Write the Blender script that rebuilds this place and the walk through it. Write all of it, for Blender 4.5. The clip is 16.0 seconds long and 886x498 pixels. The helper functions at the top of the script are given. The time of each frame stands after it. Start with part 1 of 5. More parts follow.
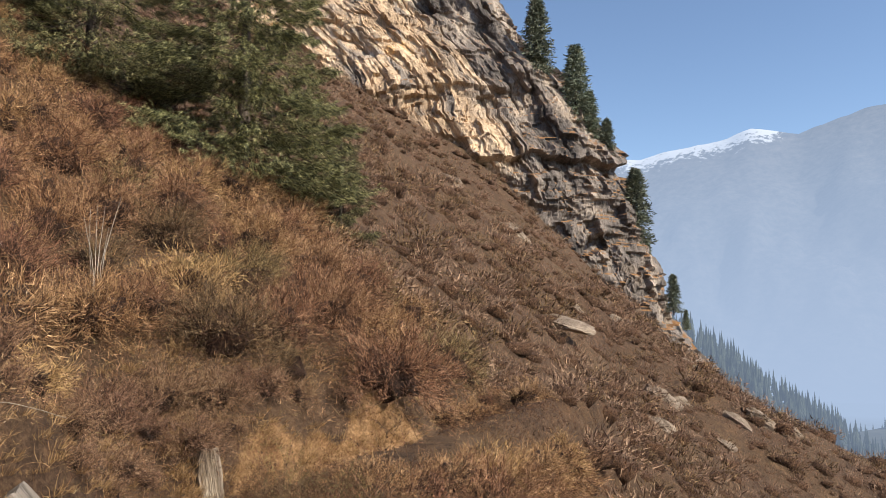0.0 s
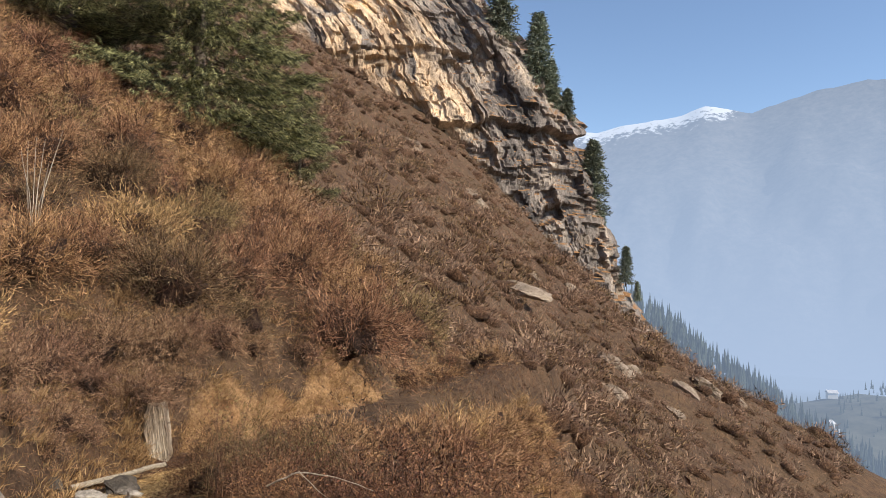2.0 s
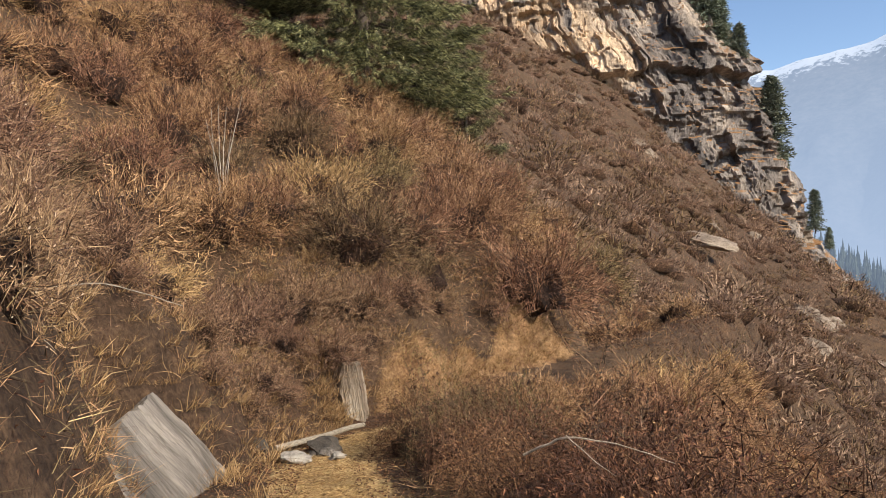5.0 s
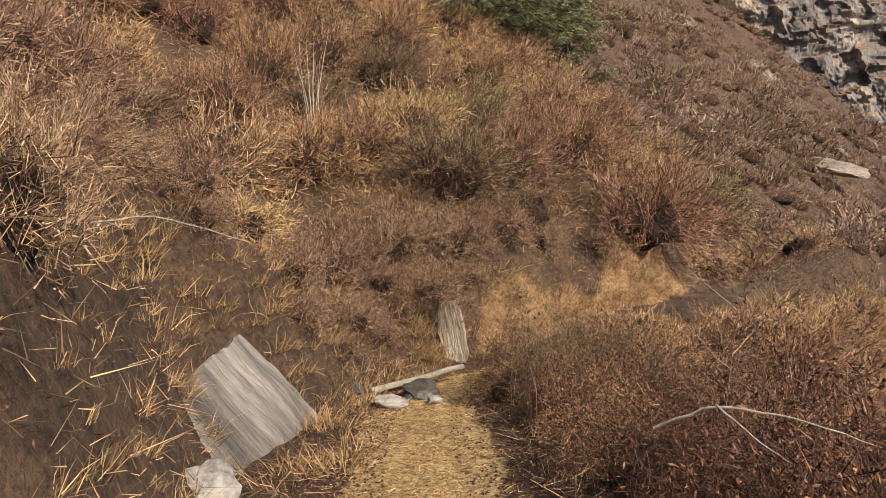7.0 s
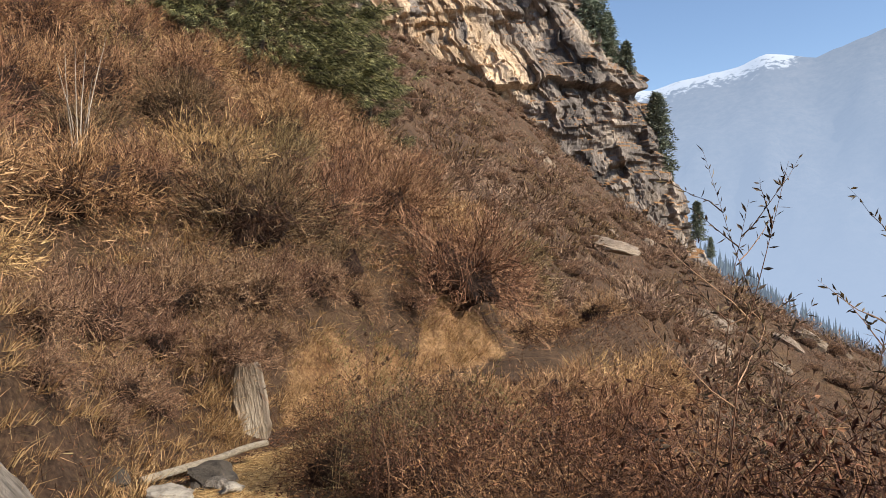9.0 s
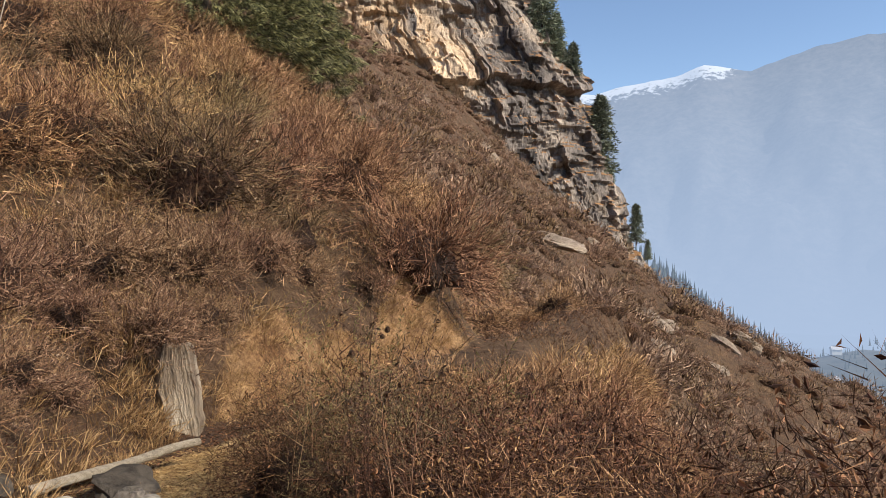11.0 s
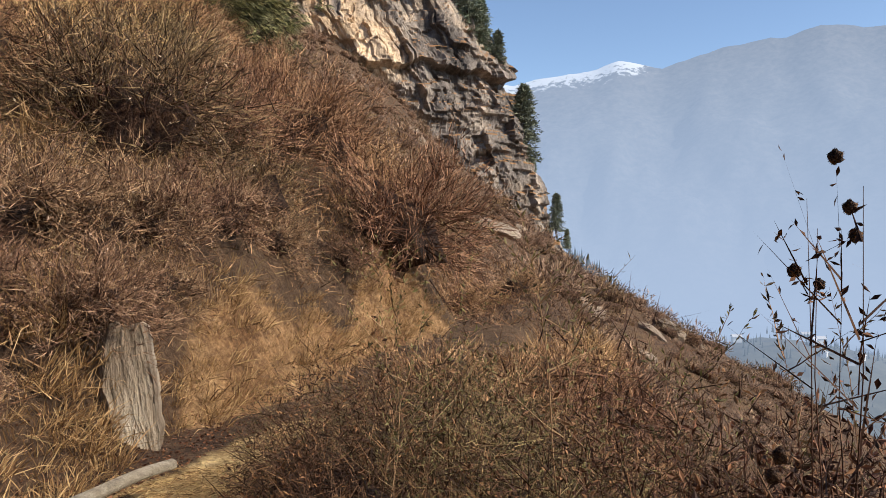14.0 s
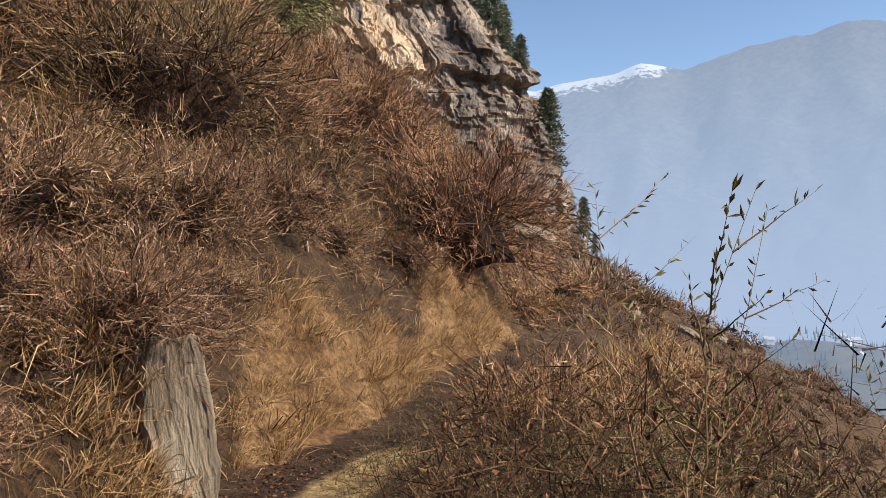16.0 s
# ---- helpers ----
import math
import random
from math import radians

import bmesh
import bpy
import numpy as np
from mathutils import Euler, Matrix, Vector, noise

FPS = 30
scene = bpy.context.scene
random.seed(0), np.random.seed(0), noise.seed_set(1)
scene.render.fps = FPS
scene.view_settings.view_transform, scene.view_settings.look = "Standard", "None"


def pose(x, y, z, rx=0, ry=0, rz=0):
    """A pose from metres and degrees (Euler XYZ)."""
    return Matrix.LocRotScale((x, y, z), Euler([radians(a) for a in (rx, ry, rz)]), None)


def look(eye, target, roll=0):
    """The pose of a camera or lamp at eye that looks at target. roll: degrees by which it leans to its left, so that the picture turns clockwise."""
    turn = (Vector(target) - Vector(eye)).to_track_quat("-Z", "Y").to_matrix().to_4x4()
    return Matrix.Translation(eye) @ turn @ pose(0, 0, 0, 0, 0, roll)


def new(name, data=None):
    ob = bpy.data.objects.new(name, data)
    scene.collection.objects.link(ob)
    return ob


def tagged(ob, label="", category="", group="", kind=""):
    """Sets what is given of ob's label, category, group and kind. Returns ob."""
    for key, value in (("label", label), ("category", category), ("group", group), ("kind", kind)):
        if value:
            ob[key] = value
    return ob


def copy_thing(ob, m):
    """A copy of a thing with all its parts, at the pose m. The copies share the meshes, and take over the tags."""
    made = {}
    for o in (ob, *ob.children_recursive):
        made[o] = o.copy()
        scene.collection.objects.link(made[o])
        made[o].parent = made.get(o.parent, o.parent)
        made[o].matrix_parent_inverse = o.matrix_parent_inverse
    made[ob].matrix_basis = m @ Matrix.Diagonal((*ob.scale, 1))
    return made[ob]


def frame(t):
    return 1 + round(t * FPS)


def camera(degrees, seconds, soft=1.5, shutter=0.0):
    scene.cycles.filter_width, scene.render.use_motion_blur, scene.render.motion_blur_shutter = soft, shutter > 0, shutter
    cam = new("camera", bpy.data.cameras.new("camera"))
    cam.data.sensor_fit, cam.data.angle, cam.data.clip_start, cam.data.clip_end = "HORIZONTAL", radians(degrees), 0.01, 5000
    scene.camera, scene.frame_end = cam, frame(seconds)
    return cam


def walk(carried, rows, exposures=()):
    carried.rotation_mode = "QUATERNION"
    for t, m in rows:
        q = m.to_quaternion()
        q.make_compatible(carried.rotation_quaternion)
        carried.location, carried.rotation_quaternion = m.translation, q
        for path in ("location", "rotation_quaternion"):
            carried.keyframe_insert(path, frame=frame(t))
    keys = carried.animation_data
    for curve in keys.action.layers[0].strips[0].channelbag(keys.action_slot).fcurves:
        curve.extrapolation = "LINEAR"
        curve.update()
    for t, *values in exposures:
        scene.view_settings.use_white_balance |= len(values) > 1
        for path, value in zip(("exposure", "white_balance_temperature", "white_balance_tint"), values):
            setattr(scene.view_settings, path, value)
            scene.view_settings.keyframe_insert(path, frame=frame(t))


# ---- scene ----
cam = camera(61.4, 16.0, soft=0.7)
PATH = [
    (0, (0.0, 0.0, 1.5), (0.0, 1.989, 1.709), -0.0),
    (0.5, (-0.137, 0.345, 1.382), (-0.038, 2.334, 1.561), 0.3),
    (1, (-0.209, 0.694, 1.303), (-0.066, 2.684, 1.453), 0.6),
    (1.5, (-0.286, 0.905, 1.241), (-0.14, 2.895, 1.376), 1.1),
    (2, (-0.379, 1.212, 1.16), (-0.258, 3.205, 1.282), 1.5),
    (2.5, (-0.375, 1.477, 1.088), (-0.315, 3.472, 1.207), 1.1),
    (3, (-0.557, 1.797, 1.018), (-0.581, 3.793, 1.133), 0.6),
    (3.5, (-0.654, 2.054, 0.893), (-0.81, 4.045, 1.013), -0.9),
    (4, (-0.793, 2.294, 0.829), (-1.053, 4.275, 0.922), -1.4),
    (6.5, (-1.227, 3.411, 0.826), (-1.632, 5.367, 0.723), -0.4),
    (7, (-1.21, 3.796, 0.693), (-1.796, 5.704, 0.558), -2.8),
    (7.5, (-1.418, 4.43, 0.444), (-1.774, 6.392, 0.287), -0.8),
    (8, (-1.642, 4.979, 0.289), (-1.846, 6.964, 0.147), -0.8),
    (8.5, (-1.871, 5.399, 0.137), (-2.015, 7.394, 0.119), -1.5),
    (9, (-2.084, 5.911, 0.074), (-2.12, 7.91, 0.123), -1.8),
    (9.5, (-2.228, 6.413, -0.031), (-2.171, 8.411, 0.044), -1.2),
    (12, (-3.049, 8.842, -0.393), (-2.856, 10.832, -0.381), 2.1),
    (12.5, (-3.289, 9.274, -0.441), (-3.061, 11.261, -0.423), 3.9),
    (13, (-3.508, 9.736, -0.532), (-3.351, 11.73, -0.535), 2.1),
    (13.5, (-3.738, 10.233, -0.615), (-3.472, 12.216, -0.617), 1.9),
    (14, (-3.897, 10.617, -0.657), (-3.552, 12.587, -0.655), 1.0),
    (14.5, (-4.039, 11.113, -0.739), (-3.669, 13.078, -0.733), 0.8),
    (15, (-4.185, 11.493, -0.74), (-3.837, 13.462, -0.729), 0.3),
    (15.5, (-4.312, 12.026, -0.799), (-4.0, 14.002, -0.788), -0.4),
    (16, (-4.445, 12.484, -0.844), (-4.165, 14.464, -0.822), -0.2),
]
walk(cam, [(t, look(eye, target, roll)) for t, eye, target, roll in PATH],
     [(0, 0.52), (4, 0.56), (6.5, 0.66), (7.5, 0.74), (8.5, 0.62), (9.5, 0.55), (13, 0.52), (16, 0.52)])

# ------------------------------------------------------------ light
SUN_EL, SUN_AZ = 38.0, 120.0     # degrees above the horizon; clockwise from +y
world = bpy.data.worlds.new("sky")
scene.world = world
world.use_nodes = True
wn = world.node_tree.nodes
sky = wn.new("ShaderNodeTexSky")
sky.sky_type, sky.sun_disc = "NISHITA", False
sky.sun_elevation, sky.sun_rotation = radians(SUN_EL), radians(SUN_AZ)
sky.altitude, sky.air_density, sky.dust_density = 1800, 1.0, 0.7
world.node_tree.links.new(sky.outputs[0], wn["Background"].inputs[0])
wn["Background"].inputs[1].default_value = 0.13
lamp = bpy.data.lights.new("sun", "SUN")
lamp.energy, lamp.angle, lamp.color = 5.0, radians(0.53), (1.0, 0.91, 0.765)
sun = new("sun", lamp)
sv = Vector((math.sin(radians(SUN_AZ)) * math.cos(radians(SUN_EL)),
             math.cos(radians(SUN_AZ)) * math.cos(radians(SUN_EL)), math.sin(radians(SUN_EL))))
sun.matrix_world = look(sv * 60, (0, 0, 0))


# ------------------------------------------------------------ materials
def material(name, rough=0.9):
    m = bpy.data.materials.new(name)
    m.use_nodes = True
    b = m.node_tree.nodes["Principled BSDF"]
    b.inputs["Roughness"].default_value = rough
    b.inputs["Specular IOR Level"].default_value = 0.25
    return m, m.node_tree.nodes, m.node_tree.links, b


def ramp(nodes, stops):
    r = nodes.new("ShaderNodeValToRGB")
    e = r.color_ramp.elements
    e[0].position, e[0].color = stops[0][0], (*stops[0][1], 1)
    e[1].position, e[1].color = stops[-1][0], (*stops[-1][1], 1)
    for p, c in stops[1:-1]:
        e.new(p).color = (*c, 1)
    return r


def noise_node(nodes, links, scale, detail=6, rough=0.6, coords="Object", stretch=None):
    tc = nodes.new("ShaderNodeTexCoord")
    n = nodes.new("ShaderNodeTexNoise")
    n.inputs["Scale"].default_value, n.inputs["Detail"].default_value, n.inputs["Roughness"].default_value = scale, detail, rough
    src = tc.outputs[coords]
    if stretch:
        mp = nodes.new("ShaderNodeMapping")
        mp.inputs["Scale"].default_value = stretch
        links.new(src, mp.inputs["Vector"])
        src = mp.outputs[0]
    links.new(src, n.inputs["Vector"])
    return n


def mix(nodes, links, fac, a, b, mode="MIX"):
    m = nodes.new("ShaderNodeMix")
    m.data_type, m.blend_type = "RGBA", mode
    for sock, v in ((m.inputs[0], fac), (m.inputs[6], a), (m.inputs[7], b)):
        if hasattr(v, "is_linked"):
            links.new(v, sock)
        else:
            sock.default_value = v if isinstance(v, (int, float)) else (*v, 1)
    return m.outputs[2]


def bump(nodes, links, bsdf, height, strength, distance):
    b = nodes.new("ShaderNodeBump")
    b.inputs["Strength"].default_value, b.inputs["Distance"].default_value = strength, distance
    links.new(height, b.inputs["Height"])
    links.new(b.outputs[0], bsdf.inputs["Normal"])


def twig_material(name, dark, mid, light, rough=0.85, through_light=0.0):
    """Twigs or leaves: each island its own tone, each plant its own hue."""
    m, n, l, b = material(name, rough)
    geo, info = n.new("ShaderNodeNewGeometry"), n.new("ShaderNodeObjectInfo")
    r = ramp(n, [(0.0, dark), (0.5, mid), (1.0, light)])
    l.new(geo.outputs["Random Per Island"], r.inputs[0])
    hsv = n.new("ShaderNodeHueSaturation")
    for sock, lo, hi in (("Hue", 0.488, 0.512), ("Value", 0.75, 1.25)):
        mr = n.new("ShaderNodeMapRange")
        mr.inputs[3].default_value, mr.inputs[4].default_value = lo, hi
        l.new(info.outputs["Random"], mr.inputs[0])
        l.new(mr.outputs[0], hsv.inputs[sock])
    l.new(r.outputs[0], hsv.inputs["Color"])
    l.new(hsv.outputs[0], b.inputs["Base Color"])
    if through_light:
        tr, mx = n.new("ShaderNodeBsdfTranslucent"), n.new("ShaderNodeMixShader")
        l.new(hsv.outputs[0], tr.inputs[0])
        mx.inputs[0].default_value = through_light
        l.new(b.outputs[0], mx.inputs[1])
        l.new(tr.outputs[0], mx.inputs[2])
        l.new(mx.outputs[0], n["Material Output"].inputs[0])
    return m


def ground_material():
    m, n, l, b = material("dry_hillside", 0.95)
    big, mid, fine = noise_node(n, l, 0.06, 4), noise_node(n, l, 0.9, 6, 0.65), noise_node(n, l, 14, 5, 0.7)
    r1 = ramp(n, [(0.3, (0.056, 0.038, 0.026)), (0.5, (0.098, 0.068, 0.045)), (0.7, (0.15, 0.101, 0.066))])
    l.new(mid.outputs[0], r1.inputs[0])
    r2 = ramp(n, [(0.35, (0.5, 0.42, 0.38)), (0.65, (1.25, 1.2, 1.1))])
    l.new(fine.outputs[0], r2.inputs[0])
    r3 = ramp(n, [(0.4, (0.9, 0.82, 0.8)), (0.62, (1.1, 1.05, 0.95))])
    l.new(big.outputs[0], r3.inputs[0])
    c = mix(n, l, 1.0, r1.outputs[0], r2.outputs[0], "MULTIPLY")
    c = mix(n, l, 1.0, c, r3.outputs[0], "MULTIPLY")
    soil = ramp(n, [(0.3, (0.17, 0.092, 0.043)), (0.52, (0.29, 0.178, 0.092)), (0.72, (0.44, 0.30, 0.165))])
    l.new(mid.outputs[0], soil.inputs[0])
    path = ramp(n, [(0.3, (0.42, 0.29, 0.14)), (0.5, (0.58, 0.44, 0.22)), (0.72, (0.68, 0.56, 0.34))])
    l.new(mid.outputs[0], path.inputs[0])
    for name, ink in (("straw", soil), ("path", path)):
        at, add = n.new("ShaderNodeAttribute"), n.new("ShaderNodeMath")
        at.attribute_name = name
        add.operation = "MULTIPLY_ADD"
        l.new(mid.outputs[0], add.inputs[0])
        add.inputs[1].default_value = 0.7
        l.new(at.outputs["Fac"], add.inputs[2])
        edge = ramp(n, [(0.72, (0, 0, 0)), (0.95, (1, 1, 1))])
        l.new(add.outputs[0], edge.inputs[0])
        tone = mix(n, l, 1.0, ink.outputs[0], r2.outputs[0], "MULTIPLY")
        c = mix(n, l, edge.outputs[0], c, tone)
    heath = noise_node(n, l, 2.4, 8, 0.78)      # clods and low tufts
    r4 = ramp(n, [(0.36, (0.5, 0.46, 0.44)), (0.5, (0.95, 0.93, 0.92)), (0.66, (1.4, 1.36, 1.28))])
    l.new(heath.outputs[0], r4.inputs[0])
    c = mix(n, l, 0.8, c, mix(n, l, 1.0, c, r4.outputs[0], "MULTIPLY"))
    l.new(c, b.inputs["Base Color"])
    both = n.new("ShaderNodeMath")
    both.operation = "MULTIPLY_ADD"
    l.new(fine.outputs[0], both.inputs[0])
    both.inputs[1].default_value = 0.25
    l.new(heath.outputs[0], both.inputs[2])
    bump(n, l, b, both.outputs[0], 0.9, 0.22)
    return m


def rock_material(name, low, mid, high, scale=1.0, streak=(1, 1, 1), ochre=False, cover=None, relief=0.8):
    m, n, l, b = material(name, 0.85)
    big = noise_node(n, l, 0.35 * scale, 5, 0.6, stretch=streak)
    fine = noise_node(n, l, 3.2 * scale, 8, 0.72, stretch=streak)
    r1 = ramp(n, [(0.32, low), (0.5, mid), (0.68, high)])
    l.new(big.outputs[0], r1.inputs[0])
    r2 = ramp(n, [(0.3, (0.42, 0.4, 0.38)), (0.55, (1.0, 1.0, 1.0)), (0.75, (1.25, 1.2, 1.12))])
    l.new(fine.outputs[0], r2.inputs[0])
    c = mix(n, l, 1.0, r1.outputs[0], r2.outputs[0], "MULTIPLY")
    if ochre:      # iron-stained beds
        at, fac = n.new("ShaderNodeAttribute"), ramp(n, [(0.25, (0, 0, 0)), (0.75, (1, 1, 1))])
        at.attribute_name = "ochre"
        l.new(at.outputs["Fac"], fac.inputs[0])
        tone = ramp(n, [(0.3, (0.26, 0.18, 0.12)), (0.45, (0.50, 0.36, 0.235)), (0.6, (0.70, 0.53, 0.37)), (0.72, (0.68, 0.42, 0.19))])
        l.new(big.outputs[0], tone.inputs[0])
        c = mix(n, l, fac.outputs[0], c, mix(n, l, 1.0, tone.outputs[0], r2.outputs[0], "MULTIPLY"))
    if cover:      # dry grass where a ledge is flat enough to hold soil
        geo, sep = n.new("ShaderNodeNewGeometry"), n.new("ShaderNodeSeparateXYZ")
        l.new(geo.outputs["True Normal"], sep.inputs[0])
        add = n.new("ShaderNodeMath")
        add.operation = "MULTIPLY_ADD"
        l.new(fine.outputs[0], add.inputs[0])
        add.inputs[1].default_value = 0.4
        half = n.new("ShaderNodeMath")
        half.operation = "MULTIPLY"
        half.inputs[1].default_value = 0.6
        l.new(sep.outputs[2], half.inputs[0])
        l.new(half.outputs[0], add.inputs[2])
        rr = ramp(n, [(0.62, (0, 0, 0)), (0.70, (1, 1, 1))])
        l.new(add.outputs[0], rr.inputs[0])
        c = mix(n, l, rr.outputs[0], c, cover)
    l.new(c, b.inputs["Base Color"])
    bump(n, l, b, fine.outputs[0], relief, 0.25 / scale)
    return m


def distance_material(name, near, far, haze, amount, snow=False):
    """A far backdrop seen through kilometres of air: the haze is painted, as blue emission mixed over the slope's
    colour.
    """
    m, n, l, b = material(name, 1.0)
    a, f = noise_node(n, l, 0.004, 8, 0.62), noise_node(n, l, 0.03, 6, 0.7)
    r = ramp(n, [(0.35, near), (0.65, far)])
    l.new(f.outputs[0], r.inputs[0])
    c = r.outputs[0]
    if snow:
        at, add, edge = n.new("ShaderNodeAttribute"), n.new("ShaderNodeMath"), ramp(n, [(0.92, (0, 0, 0)), (1.0, (1, 1, 1))])
        at.attribute_name = "snow"
        add.operation = "MULTIPLY_ADD"
        l.new(f.outputs[0], add.inputs[0])
        add.inputs[1].default_value = 1.15
        l.new(at.outputs["Fac"], add.inputs[2])
        half = n.new("ShaderNodeMath")
        half.operation = "MULTIPLY"
        half.inputs[1].default_value = 0.7
        l.new(add.outputs[0], half.inputs[0])
        l.new(half.outputs[0], edge.inputs[0])
        c = mix(n, l, edge.outputs[0], c, (0.85, 0.87, 0.9))
    l.new(c, b.inputs["Base Color"])
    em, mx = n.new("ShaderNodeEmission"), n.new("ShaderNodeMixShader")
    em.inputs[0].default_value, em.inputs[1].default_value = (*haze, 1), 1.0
    if isinstance(amount, list):       # more painted haze with every kilometre
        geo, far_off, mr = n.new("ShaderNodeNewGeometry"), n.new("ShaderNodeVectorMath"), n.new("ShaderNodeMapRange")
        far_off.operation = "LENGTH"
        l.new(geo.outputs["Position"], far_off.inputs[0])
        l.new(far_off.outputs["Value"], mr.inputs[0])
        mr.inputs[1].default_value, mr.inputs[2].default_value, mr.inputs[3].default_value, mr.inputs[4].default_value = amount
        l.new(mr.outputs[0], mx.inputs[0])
    elif isinstance(amount, tuple):      # more painted haze low in the valley
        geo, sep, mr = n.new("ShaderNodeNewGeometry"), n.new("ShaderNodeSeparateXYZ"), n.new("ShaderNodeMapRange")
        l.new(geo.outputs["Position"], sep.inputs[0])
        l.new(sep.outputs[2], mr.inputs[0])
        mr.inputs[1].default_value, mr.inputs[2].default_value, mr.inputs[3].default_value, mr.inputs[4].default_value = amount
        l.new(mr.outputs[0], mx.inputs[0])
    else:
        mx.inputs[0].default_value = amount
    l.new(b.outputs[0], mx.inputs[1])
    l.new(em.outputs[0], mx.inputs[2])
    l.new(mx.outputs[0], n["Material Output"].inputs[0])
    return m


GROUND = ground_material()
CLIFF = rock_material("cliff_rock", (0.06, 0.052, 0.048), (0.20, 0.168, 0.147), (0.46, 0.38, 0.305), 0.22, (1, 1, 0.4), True, (0.25, 0.13, 0.055))
SLATE = rock_material("grey_schist", (0.085, 0.073, 0.06), (0.22, 0.187, 0.155), (0.42, 0.36, 0.30), 1.5, (3.0, 3.0, 0.45))
PALE = rock_material("pale_stone", (0.28, 0.242, 0.198), (0.39, 0.345, 0.29), (0.51, 0.455, 0.385), 2.5)
TANROCK = rock_material("tan_outcrop", (0.13, 0.095, 0.07), (0.26, 0.20, 0.15), (0.40, 0.32, 0.24), 0.8, (1, 1, 3))
DARKROCK = rock_material("dark_stone", (0.045, 0.037, 0.029), (0.085, 0.07, 0.056), (0.15, 0.125, 0.1), 2.5)
WOOD = rock_material("weathered_wood", (0.30, 0.25, 0.19), (0.44, 0.37, 0.28), (0.55, 0.47, 0.37), 4, (1, 12, 12))
BARK = rock_material("bark", (0.05, 0.04, 0.032), (0.10, 0.078, 0.06), (0.16, 0.13, 0.10), 4, (1, 1, 0.3))
BROWN = twig_material("brown_twigs", (0.03, 0.014, 0.009), (0.205, 0.102, 0.055), (0.62, 0.365, 0.20))
GOLD = twig_material("golden_twigs", (0.035, 0.017, 0.009), (0.27, 0.142, 0.067), (0.72, 0.45, 0.22))
OLIVE = twig_material("olive_twigs", (0.022, 0.015, 0.008), (0.15, 0.10, 0.048), (0.44, 0.31, 0.15))
RUSSET = twig_material("russet_leaves", (0.028, 0.012, 0.007), (0.085, 0.033, 0.017), (0.36, 0.175, 0.09), 0.7, 0.2)
STRAW = twig_material("straw", (0.10, 0.05, 0.02), (0.35, 0.21, 0.088), (0.66, 0.46, 0.22), 0.7, 0.2)
TWIG = twig_material("bare_twigs", (0.13, 0.09, 0.065), (0.28, 0.2, 0.14), (0.5, 0.4, 0.3))
LEAF = twig_material("small_green_leaves", (0.06, 0.05, 0.02), (0.14, 0.12, 0.042), (0.27, 0.235, 0.095), 0.6, 0.25)
NEEDLE = twig_material("pine_needles", (0.008, 0.009, 0.006), (0.078, 0.078, 0.034), (0.50, 0.465, 0.23), 0.5, 0.25)
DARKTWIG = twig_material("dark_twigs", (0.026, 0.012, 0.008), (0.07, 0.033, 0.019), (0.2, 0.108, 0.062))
NEARTWIG = twig_material("grey_brown_twigs", (0.028, 0.014, 0.01), (0.185, 0.098, 0.057), (0.44, 0.275, 0.165))
SAPLEAF = twig_material("dark_curled_leaves", (0.03, 0.02, 0.014), (0.085, 0.058, 0.034), (0.22, 0.15, 0.08), 0.6, 0.15)
AMBERLEAF = twig_material("amber_dry_leaves", (0.07, 0.03, 0.014), (0.22, 0.105, 0.046), (0.5, 0.29, 0.14), 0.65, 0.2)
PALELEAF = twig_material("pale_dry_leaves", (0.12, 0.07, 0.045), (0.36, 0.24, 0.16), (0.68, 0.53, 0.39), 0.6, 0.25)
RUST = twig_material("rust_twigs", (0.018, 0.008, 0.005), (0.06, 0.026, 0.014), (0.22, 0.11, 0.056))
PALEBARK = rock_material("pale_bare_bark", (0.30, 0.25, 0.20), (0.42, 0.36, 0.29), (0.56, 0.5, 0.42), 6, (1, 1, 0.3))
MIXTWIG = twig_material("straw_twigs", (0.025, 0.017, 0.009), (0.085, 0.056, 0.027), (0.30, 0.205, 0.098))
# Cedar green, lightened: thin haze before the cliff is put into the colour.
FARNEEDLE = twig_material("cedar_needles", (0.07, 0.085, 0.062), (0.145, 0.165, 0.115), (0.25, 0.265, 0.18), 0.7)


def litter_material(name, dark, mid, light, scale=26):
    """The close tangle inside a bush: fine speckle of twigs, with shade painted dark into the gaps between."""
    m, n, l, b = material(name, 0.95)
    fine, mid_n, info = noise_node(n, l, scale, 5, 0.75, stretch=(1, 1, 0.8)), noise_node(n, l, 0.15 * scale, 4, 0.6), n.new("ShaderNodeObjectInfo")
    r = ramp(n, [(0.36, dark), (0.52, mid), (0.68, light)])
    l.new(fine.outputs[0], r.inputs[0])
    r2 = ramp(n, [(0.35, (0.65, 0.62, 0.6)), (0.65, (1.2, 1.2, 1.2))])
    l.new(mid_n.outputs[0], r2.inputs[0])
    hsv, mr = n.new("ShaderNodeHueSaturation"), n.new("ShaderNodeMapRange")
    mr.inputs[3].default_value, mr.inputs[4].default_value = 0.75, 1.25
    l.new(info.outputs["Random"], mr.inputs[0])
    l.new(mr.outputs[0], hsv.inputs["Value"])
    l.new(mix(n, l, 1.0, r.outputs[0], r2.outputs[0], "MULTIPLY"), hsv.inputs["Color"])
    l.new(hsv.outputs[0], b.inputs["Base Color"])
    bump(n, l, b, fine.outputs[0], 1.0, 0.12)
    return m


